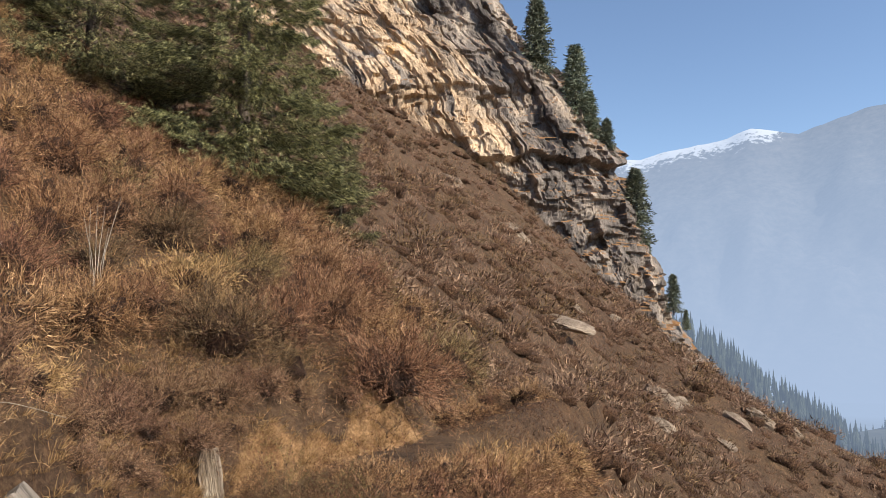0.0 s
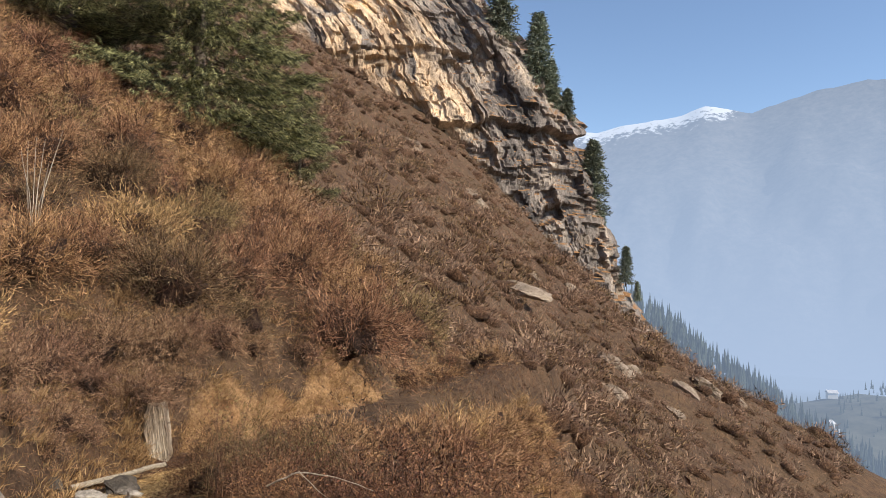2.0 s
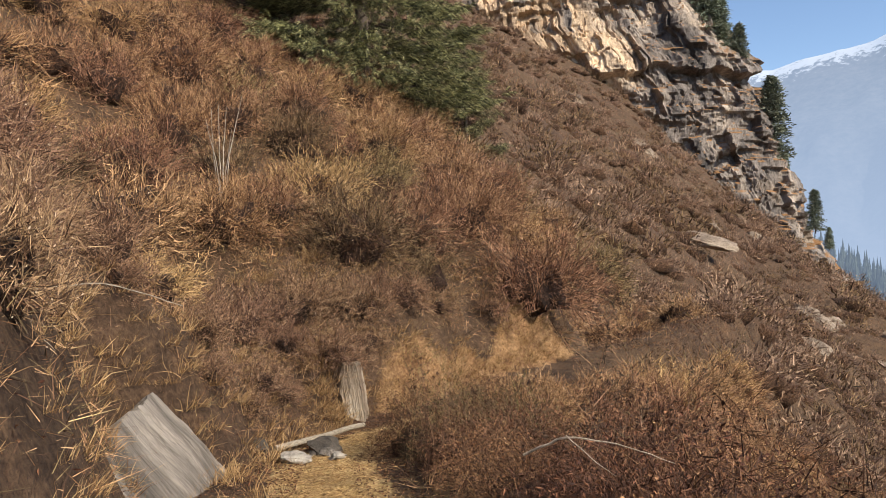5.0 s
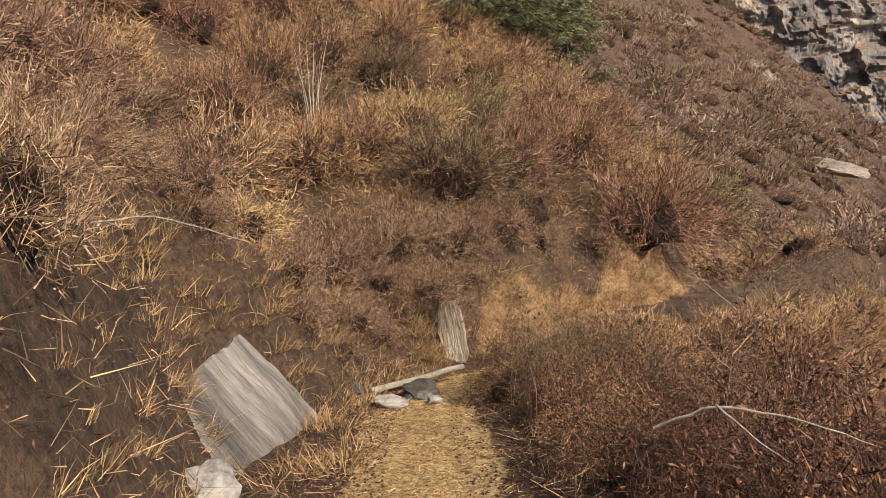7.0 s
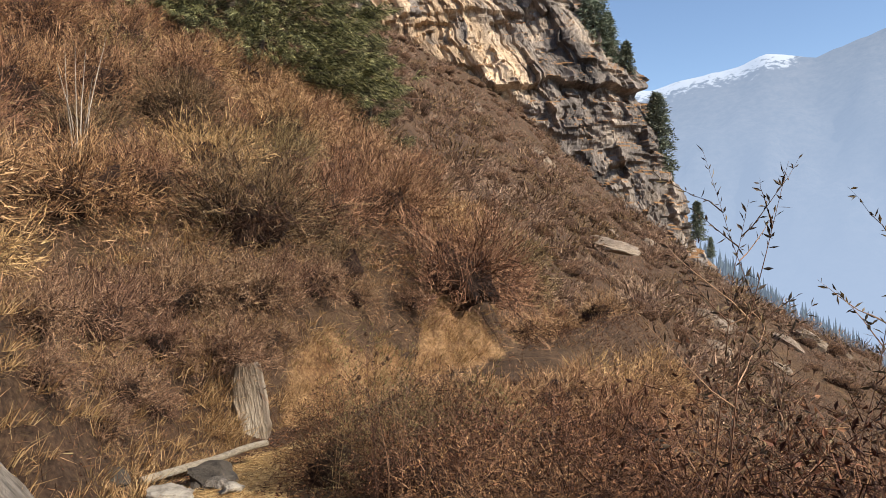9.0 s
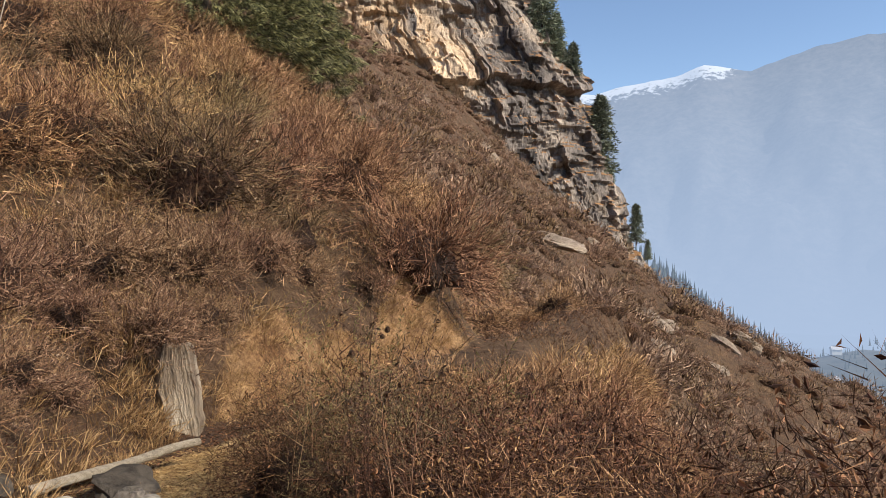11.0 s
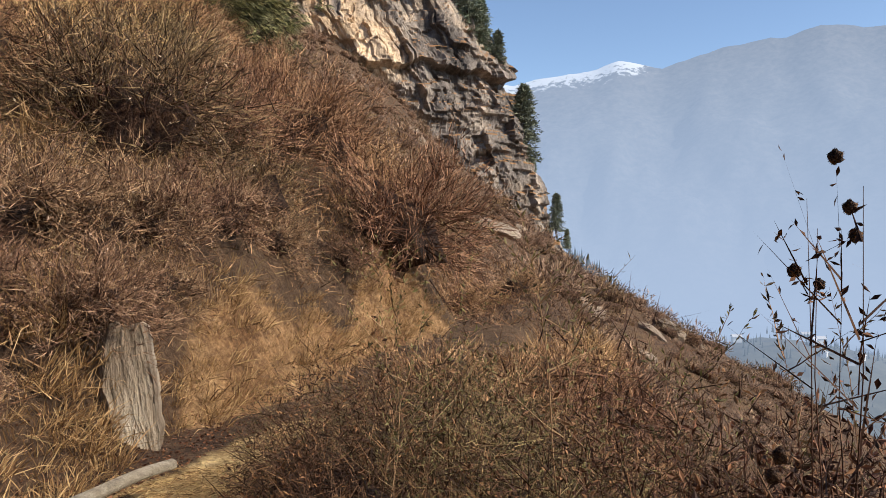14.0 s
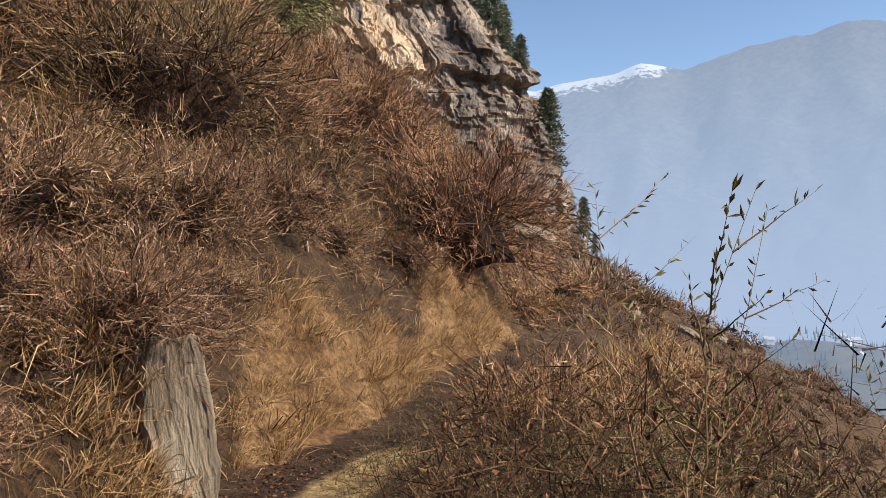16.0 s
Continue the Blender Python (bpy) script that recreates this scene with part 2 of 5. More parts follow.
# The dark tones put shade among inner twigs into the colour.
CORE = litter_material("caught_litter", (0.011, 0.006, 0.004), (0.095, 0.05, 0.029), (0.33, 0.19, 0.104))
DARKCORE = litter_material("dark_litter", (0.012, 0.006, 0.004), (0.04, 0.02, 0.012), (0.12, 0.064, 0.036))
# Far surfaces glow blue: emission in the material imitates the hazy air.
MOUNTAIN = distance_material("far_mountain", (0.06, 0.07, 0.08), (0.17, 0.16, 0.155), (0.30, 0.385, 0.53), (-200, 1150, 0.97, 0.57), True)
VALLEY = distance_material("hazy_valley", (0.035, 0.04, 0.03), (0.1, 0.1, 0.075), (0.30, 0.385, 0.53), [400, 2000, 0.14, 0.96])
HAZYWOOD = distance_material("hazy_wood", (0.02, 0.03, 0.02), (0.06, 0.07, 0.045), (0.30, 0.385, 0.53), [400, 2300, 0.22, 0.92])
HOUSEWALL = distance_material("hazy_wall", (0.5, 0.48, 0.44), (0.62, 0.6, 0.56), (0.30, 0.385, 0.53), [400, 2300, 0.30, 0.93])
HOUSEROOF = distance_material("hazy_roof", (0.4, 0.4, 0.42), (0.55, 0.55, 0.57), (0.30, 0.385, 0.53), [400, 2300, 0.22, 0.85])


# ------------------------------------------------------------ lay of the land
TRAIL_PTS = [(0.9, -6.0), (0.0, 0.0), (-1.22, 3.8), (-2.1, 6.4), (-3.3, 9.7), (-4.3, 12.5), (-5.0, 15.0), (-5.0, 17.2),
             (-3.8, 20.0), (-1.7, 24.0), (0.9, 29.0), (3.4, 35.0), (6.4, 43.0), (11.0, 56.0)]
TRAIL_Z = [0.9, 0.0, -0.75, -1.4, -1.9, -2.22, -2.55, -2.75, -2.75, -2.6, -2.5, -2.4, -2.3, -2.2]


def fbm(x, y, scale, octaves=4, seed=0.0):
    """Smooth value noise on arrays, about -1 to 1."""
    x, y = np.asarray(x, float) / scale + seed * 17.3, np.asarray(y, float) / scale + seed * 5.7
    out, amp, tot = 0.0, 1.0, 0.0
    for o in range(octaves):
        xi, yi = np.floor(x), np.floor(y)
        fx, fy = x - xi, y - yi
        fx, fy = fx * fx * (3 - 2 * fx), fy * fy * (3 - 2 * fy)

        def h(a, b):
            s = np.sin(a * 127.1 + b * 311.7 + o * 74.7) * 43758.5453
            return s - np.floor(s)
        v = (h(xi, yi) * (1 - fx) + h(xi + 1, yi) * fx) * (1 - fy) + (h(xi, yi + 1) * (1 - fx) + h(xi + 1, yi + 1) * fx) * fy
        out, tot, amp, x, y = out + amp * (v * 2 - 1), tot + amp, amp * 0.5, x * 2.03 + 3.1, y * 2.03 + 7.7
    return out / tot


def smax(a, b, k):
    h = np.clip(0.5 + 0.5 * (a - b) / k, 0, 1)
    return b + (a - b) * h + k * h * (1 - h)


def trail_near(x, y):
    """Distance to the trail's middle line and its level there."""
    x, y = np.asarray(x, float), np.asarray(y, float)
    best, lev = np.full(x.shape, 1e9), np.zeros(x.shape)
    for (a, b), za, zb in zip(zip(TRAIL_PTS[:-1], TRAIL_PTS[1:]), TRAIL_Z[:-1], TRAIL_Z[1:]):
        dx, dy = b[0] - a[0], b[1] - a[1]
        t = np.clip(((x - a[0]) * dx + (y - a[1]) * dy) / (dx * dx + dy * dy), 0, 1)
        d = np.hypot(x - a[0] - t * dx, y - a[1] - t * dy)
        lev = np.where(d < best, za + t * (zb - za), lev)
        best = np.minimum(d, best)
    return best, lev


def land(x, y, rough=True):
    """Height of the ground."""
    x, y = np.asarray(x, float), np.asarray(y, float)
    near = -0.16 * y - 0.80 * (x + 0.33 * y)                     # the flank that the trail descends
    far = -13.2 - 0.80 * x + 0.29 * np.minimum(y, 100) + 0.34 * np.clip(y - 100, 0, 200)     # the slope below the cliff
    far = far - 0.0012 * np.clip(y - 100, 0, 200) * np.minimum(np.abs(x - 15), 90)
    far = far + 0.35 * np.maximum(x - 25, 0) * np.exp(-((y - 100) / 45.0) ** 2)
    far = far + 2.3 * np.exp(-((x + 6) / 8.0) ** 2 - ((y - 34) / 12.0) ** 2)
    z = smax(near, far, 1.2)
    z = z + 1.5 * np.exp(-((x + 6.4) / 3.0) ** 2 - ((y - 22.3) / 2.6) ** 2)     # the two swells behind the cut bank
    z = z + 2.2 * np.exp(-((x + 2.4) / 2.6) ** 2 - ((y - 27.8) / 2.6) ** 2)
    z = -smax(-z, -(180.0 + 0 * z), 60)
    spur = 0.0 - 0.66 * (x - 198) - 0.55 * np.abs(y - 620)
    knoll = -84.0 - 0.34 * np.hypot((x - 520) * 0.8, y - 770)
    z = smax(smax(z, np.where(y > 330, spur, -999), 8), knoll, 12)
    z = smax(z, -200.0 + 6 * fbm(x, y, 300, 3, 4), 30)
    if rough:
        far_amp = np.clip(np.hypot(x, y - 10) / 60, 0.12, 2.2)
        z = z + 1.3 * far_amp * fbm(x, y, 9 + 0 * far_amp, 4, 1) + 0.10 * fbm(x, y, 0.9, 3, 2)
    d, lev = trail_near(x, y)
    flat = 0.85 + 0.15 * np.sin(y * 1.7) + 1.45 * np.exp(-((y - 11.3) / 2.4) ** 2) - 0.4 * np.clip((y - 17.5) / 2, 0, 1)
    w = np.clip((d - flat) / np.where(z > lev, 1.5, np.where(y < 24, 5.0, 2.6)), 0, 1)
    w = w * w * (3 - 2 * w)
    w_hump = 0.85 * np.exp(-((x + 6.4) / 0.5) ** 2 - ((y - 18.95) / 0.55) ** 2)
    return w_hump + lev * (1 - w) + z * w + (0.03 * fbm(x, y, 0.5, 3, 3) if rough else 0)


def at_ground(x, y):
    return float(land(np.array([x]), np.array([y]))[0])


def mesh_object(name, verts, faces, mat, smooth=False, parent=None, label=""):
    me = bpy.data.meshes.new(name)
    me.from_pydata([tuple(v) for v in verts] if not isinstance(verts, list) else verts, [], faces)
    me.materials.append(mat)
    if smooth:
        me.polygons.foreach_set("use_smooth", [True] * len(me.polygons))
    me.update()
    ob = new(name, me)
    if parent:
        ob.parent = parent
    if label:
        ob["label"] = label
    return ob


def fast_mesh(name, co, tri, mats, index=None, smooth=False):
    """A mesh of triangles (n, 3) or quads (n, 4) from arrays."""
    me = bpy.data.meshes.new(name)
    k = tri.shape[1]
    me.vertices.add(len(co))
    me.vertices.foreach_set("co", np.ascontiguousarray(co, dtype=np.float32).ravel())
    me.loops.add(tri.size)
    me.loops.foreach_set("vertex_index", np.ascontiguousarray(tri, dtype=np.int32).ravel())
    me.polygons.add(len(tri))
    me.polygons.foreach_set("loop_start", np.arange(0, tri.size, k, dtype=np.int32))
    for m in mats:
        me.materials.append(m)
    if index is not None:
        me.polygons.foreach_set("material_index", np.ascontiguousarray(index, dtype=np.int32))
    me.polygons.foreach_set("use_smooth", np.full(len(tri), smooth))
    me.update(calc_edges=True)
    me.validate()
    return me


def grid_quads(nu, nv):
    i = np.arange((nu - 1) * (nv - 1))
    a = (i // (nv - 1)) * nv + i % (nv - 1)
    return np.stack([a, a + nv, a + nv + 1, a + 1], 1)


def spread(lo, hi, step, far_lo, far_hi, grow=1.09):
    """Coordinates that are close together from lo to hi and widen beyond."""
    mid = list(np.arange(lo, hi, step))
    up, s = [hi], step
    while up[-1] < far_hi:
        s *= grow
        up.append(up[-1] + s)
    down, s = [lo], step
    while down[-1] > far_lo:
        s *= grow
        down.append(down[-1] - s)
    return np.array(down[:0:-1] + mid + up)


def straw_share(x, y):
    """Where the cut bank lies open under dry grass, 0 to 1."""
    d, lev = trail_near(x, y)
    up = land(x, y, False) > lev + 0.02
    along = np.clip((y - 18.6) / 1.0, 0, 1) * np.clip((28.5 - y) / 2, 0, 1) * np.clip((x + 5.6) / 0.5, 0, 1)
    return np.clip((2.1 - d + 0.5 * fbm(x, y, 1.5, 2, 31)) / 0.7, 0, 1) * along * up


def set_share(me, name, values):
    at = me.attributes.new(name, "FLOAT", "POINT")
    at.data.foreach_set("value", np.ascontiguousarray(values, dtype=np.float32).ravel())


def build_ground():
    xs, ys = spread(-14, 10, 0.2, -900, 3600), spread(-5, 30, 0.2, -260, 3200)
    X, Y = np.meshgrid(xs, ys, indexing="ij")
    Z = land(X, Y)
    co = np.stack([X, Y, Z], -1).reshape(-1, 3)
    q = grid_quads(len(xs), len(ys))
    c = co[q].mean(1)
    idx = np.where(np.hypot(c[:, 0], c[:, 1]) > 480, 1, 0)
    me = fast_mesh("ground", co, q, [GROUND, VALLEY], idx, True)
    d, _ = trail_near(X, Y)
    set_share(me, "path", np.clip((1.0 - 0.5 * np.clip((Y - 15.5) / 3, 0, 1) + 0.35 * fbm(X, Y, 1.1, 3, 61) - d) / 0.5, 0, 1) * np.clip((21.5 - Y) / 3, 0, 1))
    set_share(me, "straw", straw_share(X, Y))
    ob = new("ground", me)
    tagged(ob, "steep brown hillside with a trampled straw-coloured footpath", "ground", kind="structure")


build_ground()


# ------------------------------------------------------------ cliff and distance
def build_cliff():
    """A tiered, blocky rock wall that turns away along its outer edge."""
    nu, nv = 290, 270
    s = np.linspace(-140, 40, nu)                 # metres along the wall, 0 at the turning edge
    h = np.linspace(0, 1, nv)
    S, Hh = np.meshgrid(s, h, indexing="ij")
    z = -24 + Hh * 200
    edge = np.interp(z, [-24, 6, 35, 68, 98, 132, 176], [86, 68, 57, 48, 34, 12, -18]) + 2.5 * fbm(z, 0 * z, 9, 3, 3)
    turn = np.clip(S / 26, 0, 1.5)
    x = edge + np.where(S < 0, S, 26 * np.sin(turn))
    y = 262 + 0.26 * z + np.where(S < 0, 0.10 * S, 26 * (1 - np.cos(turn)) * 2.2)
    u = S + 5.0 * fbm(S, z, 15, 4, 5)
    w = z - 0.12 * S + 5.0 * fbm(S, z, 17, 4, 6)

    def rand(a, b, seed):
        v = np.sin(a * 91.7 + b * 37.3 + seed) * 43758.5
        return v - np.floor(v)

    def blocks(a, b, ca, cb, seed, tilt=0.5):
        """Planar blocks in broken courses, each set out and tilted by its own amount."""
        row = b / cb
        ib = np.floor(row)
        col = a / ca * (0.7 + 0.6 * rand(ib, 0 * ib, seed)) + rand(ib, 0 * ib + 3, seed) * 5
        ia = np.floor(col)
        return rand(ia, ib, seed) - 0.5 + tilt * ((rand(ia, ib, seed + 1) - 0.5) * (col - ia - 0.5) + (rand(ia, ib, seed + 2) - 0.5) * (row - ib - 0.5)) * 2
    up = np.clip((w - 58) / 8, 0, 1) * np.clip((12 - S) / 10, 0, 1)
    out = 9.0 * fbm(S, z * 0.6, 48, 3, 7)
    out += up * (5.0 * blocks(u, w, 11, 19, 1) + 2.0 * blocks(u, w, 4.2, 7.5, 2) + 0.9 * blocks(u, w, 1.9, 3.0, 3))
    out += (1 - up) * (5.5 * blocks(u, w, 14, 10, 4) + 2.4 * blocks(u, w, 5.5, 3.8, 5) + 1.1 * blocks(u, w, 2.4, 1.8, 6))
    out += 1.3 * fbm(S, z, 4.5, 4, 8) - 1.8 * up * np.clip(1 - np.abs(fbm(S * 1.3, z * 0.22, 10, 2, 9)) * 14, 0, 1)
    for bed, amt, run in ((66, 6.0, 1.0), (47, 3.0, 1.0), (33, 3.6, 1.0), (98, 3.0, 1.2), (18, 2.8, 1.0)):     # overhanging beds
        k = np.clip((w - bed - 3 * fbm(S, 0 * z, 14, 2, bed)) / run, 0, 1) * np.clip(1 - (w - bed) / 26, 0, 1)
        out += amt * k * np.clip(0.65 + fbm(S, 0 * z, 20, 2, bed + 3), 0, 1)
    nx = np.where(S < 0, 0.15, np.sin(turn))
    ny = -np.where(S < 0, 1.0, np.cos(turn))
    x, y = x + nx * out, y + ny * out
    co = np.stack([x, y, z], -1).reshape(-1, 3)
    me = fast_mesh("cliff", co, grid_quads(nu, nv), [CLIFF], None, False)
    ochre = np.clip((w - 44) / 22, 0, 1) * np.clip((-14 - S) / 18, 0, 1) * (0.75 + 1.1 * blocks(u, w, 6, 14, 2)) + 0.6 * fbm(S, z, 14, 4, 21)
    set_share(me, "ochre", np.clip(ochre, 0, 1))
    ob = new("cliff", me)
    tagged(ob, "tall tiered grey and ochre rock cliff above the scrub slope", "cliff", kind="structure")


def build_mountain():
    naz, nr = 260, 72
    az, r = np.radians(np.linspace(-35, 100, naz)), np.linspace(0, 1, nr)
    A, Rr = np.meshgrid(az, r, indexing="ij")
    deg = np.degrees(A)
    crest = np.interp(deg, [-35, 10, 13.5, 15, 17, 21, 22.7, 24, 25.3, 26, 28.7, 30, 33.2, 34.3, 36.6, 38.9, 42, 50, 70, 100],
                      [15, 13.5, 12.5, 12.4, 12.9, 13.4, 14.05, 13.8, 13.45, 13.35, 14.2, 14.5, 14.95, 14.9, 15.5, 15.1, 14.9, 14, 12, 10])
    rng = 2300 + 1900 * Rr
    top = np.tan(np.radians(crest)) * 4200
    z = -215 + (top + 215) * Rr ** 1.25
    ridges = fbm(deg * 14, Rr * 260, 60, 5, 2)
    z += 150 * ridges * np.sin(np.pi * np.clip(Rr, 0, 1)) + (20 - 12 * Rr) * fbm(deg * 20, Rr * 300, 14, 4, 5) * Rr
    x, y = rng * np.sin(A), rng * np.cos(A)
    co = np.stack([x, y, z], -1).reshape(-1, 3)
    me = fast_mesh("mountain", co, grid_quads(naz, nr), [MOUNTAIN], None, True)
    set_share(me, "snow", np.clip((Rr - 0.80 - 0.08 * np.clip((deg - 24) / 3, 0, 1)) / 0.2, 0, 1) * np.interp(deg, [10, 24, 27, 34], [1, 1, 0.55, 0.45]))
    ob = new("backdrop", me)
    tagged(ob, "hazy blue mountain range with snow along its crest", "mountain", kind="structure")


build_cliff()
build_mountain()


# ------------------------------------------------------------ plants
def strips(base, way, length, width, rng, droop=0.0, bend=0.25, segs=2):
    """Thin tapered blades: arrays of base points and directions. Returns vertices and triangles."""
    n = len(base)
    side = np.cross(way, rng.normal(size=(n, 3)))
    side /= np.linalg.norm(side, axis=1)[:, None] + 1e-9
    curve = rng.normal(size=(n, 3)) * bend
    curve[:, 2] -= droop
    rows, tris = [], []
    for k in range(segs):
        t = k / segs
        p = base + way * (length * t)[:, None] + curve * (length * t * t)[:, None]
        w = (width * (1 - 0.6 * t))[:, None] * side * 0.5
        rows += [p - w, p + w]
    rows.append(base + way * length[:, None] + curve * length[:, None])
    co = np.stack(rows, 1).reshape(-1, 3)
    m = 2 * segs + 1
    o = np.arange(n)[:, None] * m
    for k in range(segs - 1):
        a = 2 * k
        tris += [o + [a, a + 1, a + 3], o + [a, a + 3, a + 2]]
    a = 2 * (segs - 1)
    tris.append(o + [a, a + 1, a + 2])
    return co, np.concatenate(tris)


def tube(line, rad):
    """A four-sided tapering stem along a line of points, as triangles."""
    line = np.asarray(line, float)
    m = len(line)
    ax = unit(np.gradient(line, axis=0))
    sd = unit(np.cross(ax, (0.31, 0.87, 0.38)))
    up = np.cross(ax, sd)
    ring = np.stack([sd, up, -sd, -up], 1)
    co = (line[:, None] + ring * np.asarray(rad)[:, None, None]).reshape(-1, 3)
    i, j = np.meshgrid(np.arange(m - 1), np.arange(4), indexing="ij")
    a, b = (i * 4 + j).ravel(), (i * 4 + (j + 1) % 4).ravel()
    return co, np.concatenate([np.stack([a, b, b + 4], 1), np.stack([a, b + 4, a + 4], 1)])


def leaves(base, way, length, width, rng):
    """Small pointed leaves, two triangles folded along the middle."""
    n = len(base)
    side = np.cross(way, rng.normal(size=(n, 3)))
    side /= np.linalg.norm(side, axis=1)[:, None] + 1e-9
    up = np.cross(side, way)
    mid = base + way * (length * 0.5)[:, None] + up * (width * 0.25)[:, None]
    co = np.stack([base, mid - side * (width * 0.5)[:, None], base + way * length[:, None], mid + side * (width * 0.5)[:, None]], 1).reshape(-1, 3)
    o = np.arange(n)[:, None] * 4
    return co, np.concatenate([o + [0, 1, 2], o + [0, 2, 3]])


def joined(parts):
    cos, tris, off = [], [], 0
    for co, tri in parts:
        cos.append(co)
        tris.append(tri + off)
        off += len(co)
    return np.concatenate(cos), np.concatenate(tris)


def unit(v):
    return v / (np.linalg.norm(v, axis=-1, keepdims=True) + 1e-9)


def lump(rng, r, squash=0.8, n=2, amp=0.25):
    """An uneven closed mound."""
    bm = bmesh.new()
    bmesh.ops.create_icosphere(bm, subdivisions=n, radius=1)
    off = Vector(rng.uniform(-50, 50, 3))
    for v in bm.verts:
        v.co *= 1 + amp * noise.noise(v.co * 1.8 + off)
    co = np.array([v.co[:] for v in bm.verts]) * (r, r, r * squash)
    tri = np.array([[v.index for v in f.verts] for f in bm.faces])
    bm.free()
    return co, tri


def dome(rng, n, r, h, inner=0.55, low=-0.9):
    """Points spread through the outer part of an uneven dome, with the way out from its foot."""
    d = unit(np.stack([rng.normal(size=n), rng.normal(size=n), rng.uniform(low, 1.25, n)], 1))
    k = rng.uniform(inner ** 3, 1, n) ** (1 / 3)
    k = k * (1 + 0.22 * fbm(np.arctan2(d[:, 1], d[:, 0]) * 2 + 9, d[:, 2] * 3, 0.8, 2, rng.uniform(0, 9)))
    return d * k[:, None] * (r, r, h), d


def shrub(rng, r, h, twigs, mat, core=0.62, tw=0.013, length=(0.25, 0.6), up=0.6, leaf=None, leaf_n=0, leaf_size=0.045, stems=26, inner=0.6, segs=1, bend=0.15, inside=CORE, wood=TWIG, wisps=0):
    """A dense round bush: crown of fine twigs over woody stems, with an added dark lump as its inner shade."""
    root = new("shrub")
    p, d = dome(rng, twigs, r * 0.9, h * 0.9, inner)
    way = unit(d * (1, 1, 0.7) + (0, 0, up) + rng.normal(size=(twigs, 3)) * 1.0)
    crown = strips(p, way, rng.uniform(*length, twigs), rng.uniform(0.5, 1.4, twigs) * tw, rng, 0.05, bend, segs)
    if wisps:
        wp, wd = dome(rng, wisps, r * 0.86, h * 0.86, 0.85, -0.2)
        crown = joined([crown, strips(wp, unit(wd * (1, 1, 0.7) + (0, 0, 0.5) + rng.normal(size=(wisps, 3)) * 0.45), rng.uniform(0.1, 0.28, wisps) * r, np.full(wisps, tw * 0.8), rng, 0.0, 0.2, 1)])
    parts = [("crown", crown, mat)]
    sp = rng.normal(size=(stems, 3)) * (0.12 * r, 0.12 * r, 0)
    sd = unit(np.stack([rng.normal(size=stems), rng.normal(size=stems), rng.uniform(0.7, 2.2, stems)], 1))
    ln = rng.uniform(0.6, 0.92, stems) / np.sqrt((sd[:, 0] / r) ** 2 + (sd[:, 1] / r) ** 2 + (sd[:, 2] / h) ** 2)
    parts.append(("woody_frame", strips(sp, sd, ln, np.full(stems, tw * 1.4), rng, 0.02, 0.12, 3), wood))
    # Opaque lump added inside; its dark colour makes the gaps read as shade.
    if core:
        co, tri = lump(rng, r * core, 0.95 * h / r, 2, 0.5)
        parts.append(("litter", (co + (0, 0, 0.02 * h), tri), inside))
    if leaf:
        p, d = dome(rng, leaf_n, r * 0.92, h * 0.92, 0.6)
        lw = unit(d + rng.normal(size=(leaf_n, 3)) * 0.9)
        parts.append(("foliage", leaves(p, lw, rng.uniform(0.6, 1.3, leaf_n) * leaf_size, rng.uniform(0.3, 0.5, leaf_n) * leaf_size, rng), leaf))
    for name, (co, tri), m in parts:
        ob = new(name, fast_mesh(name, co, tri, [m], None, name == "litter"))
        ob.parent = root
    return root


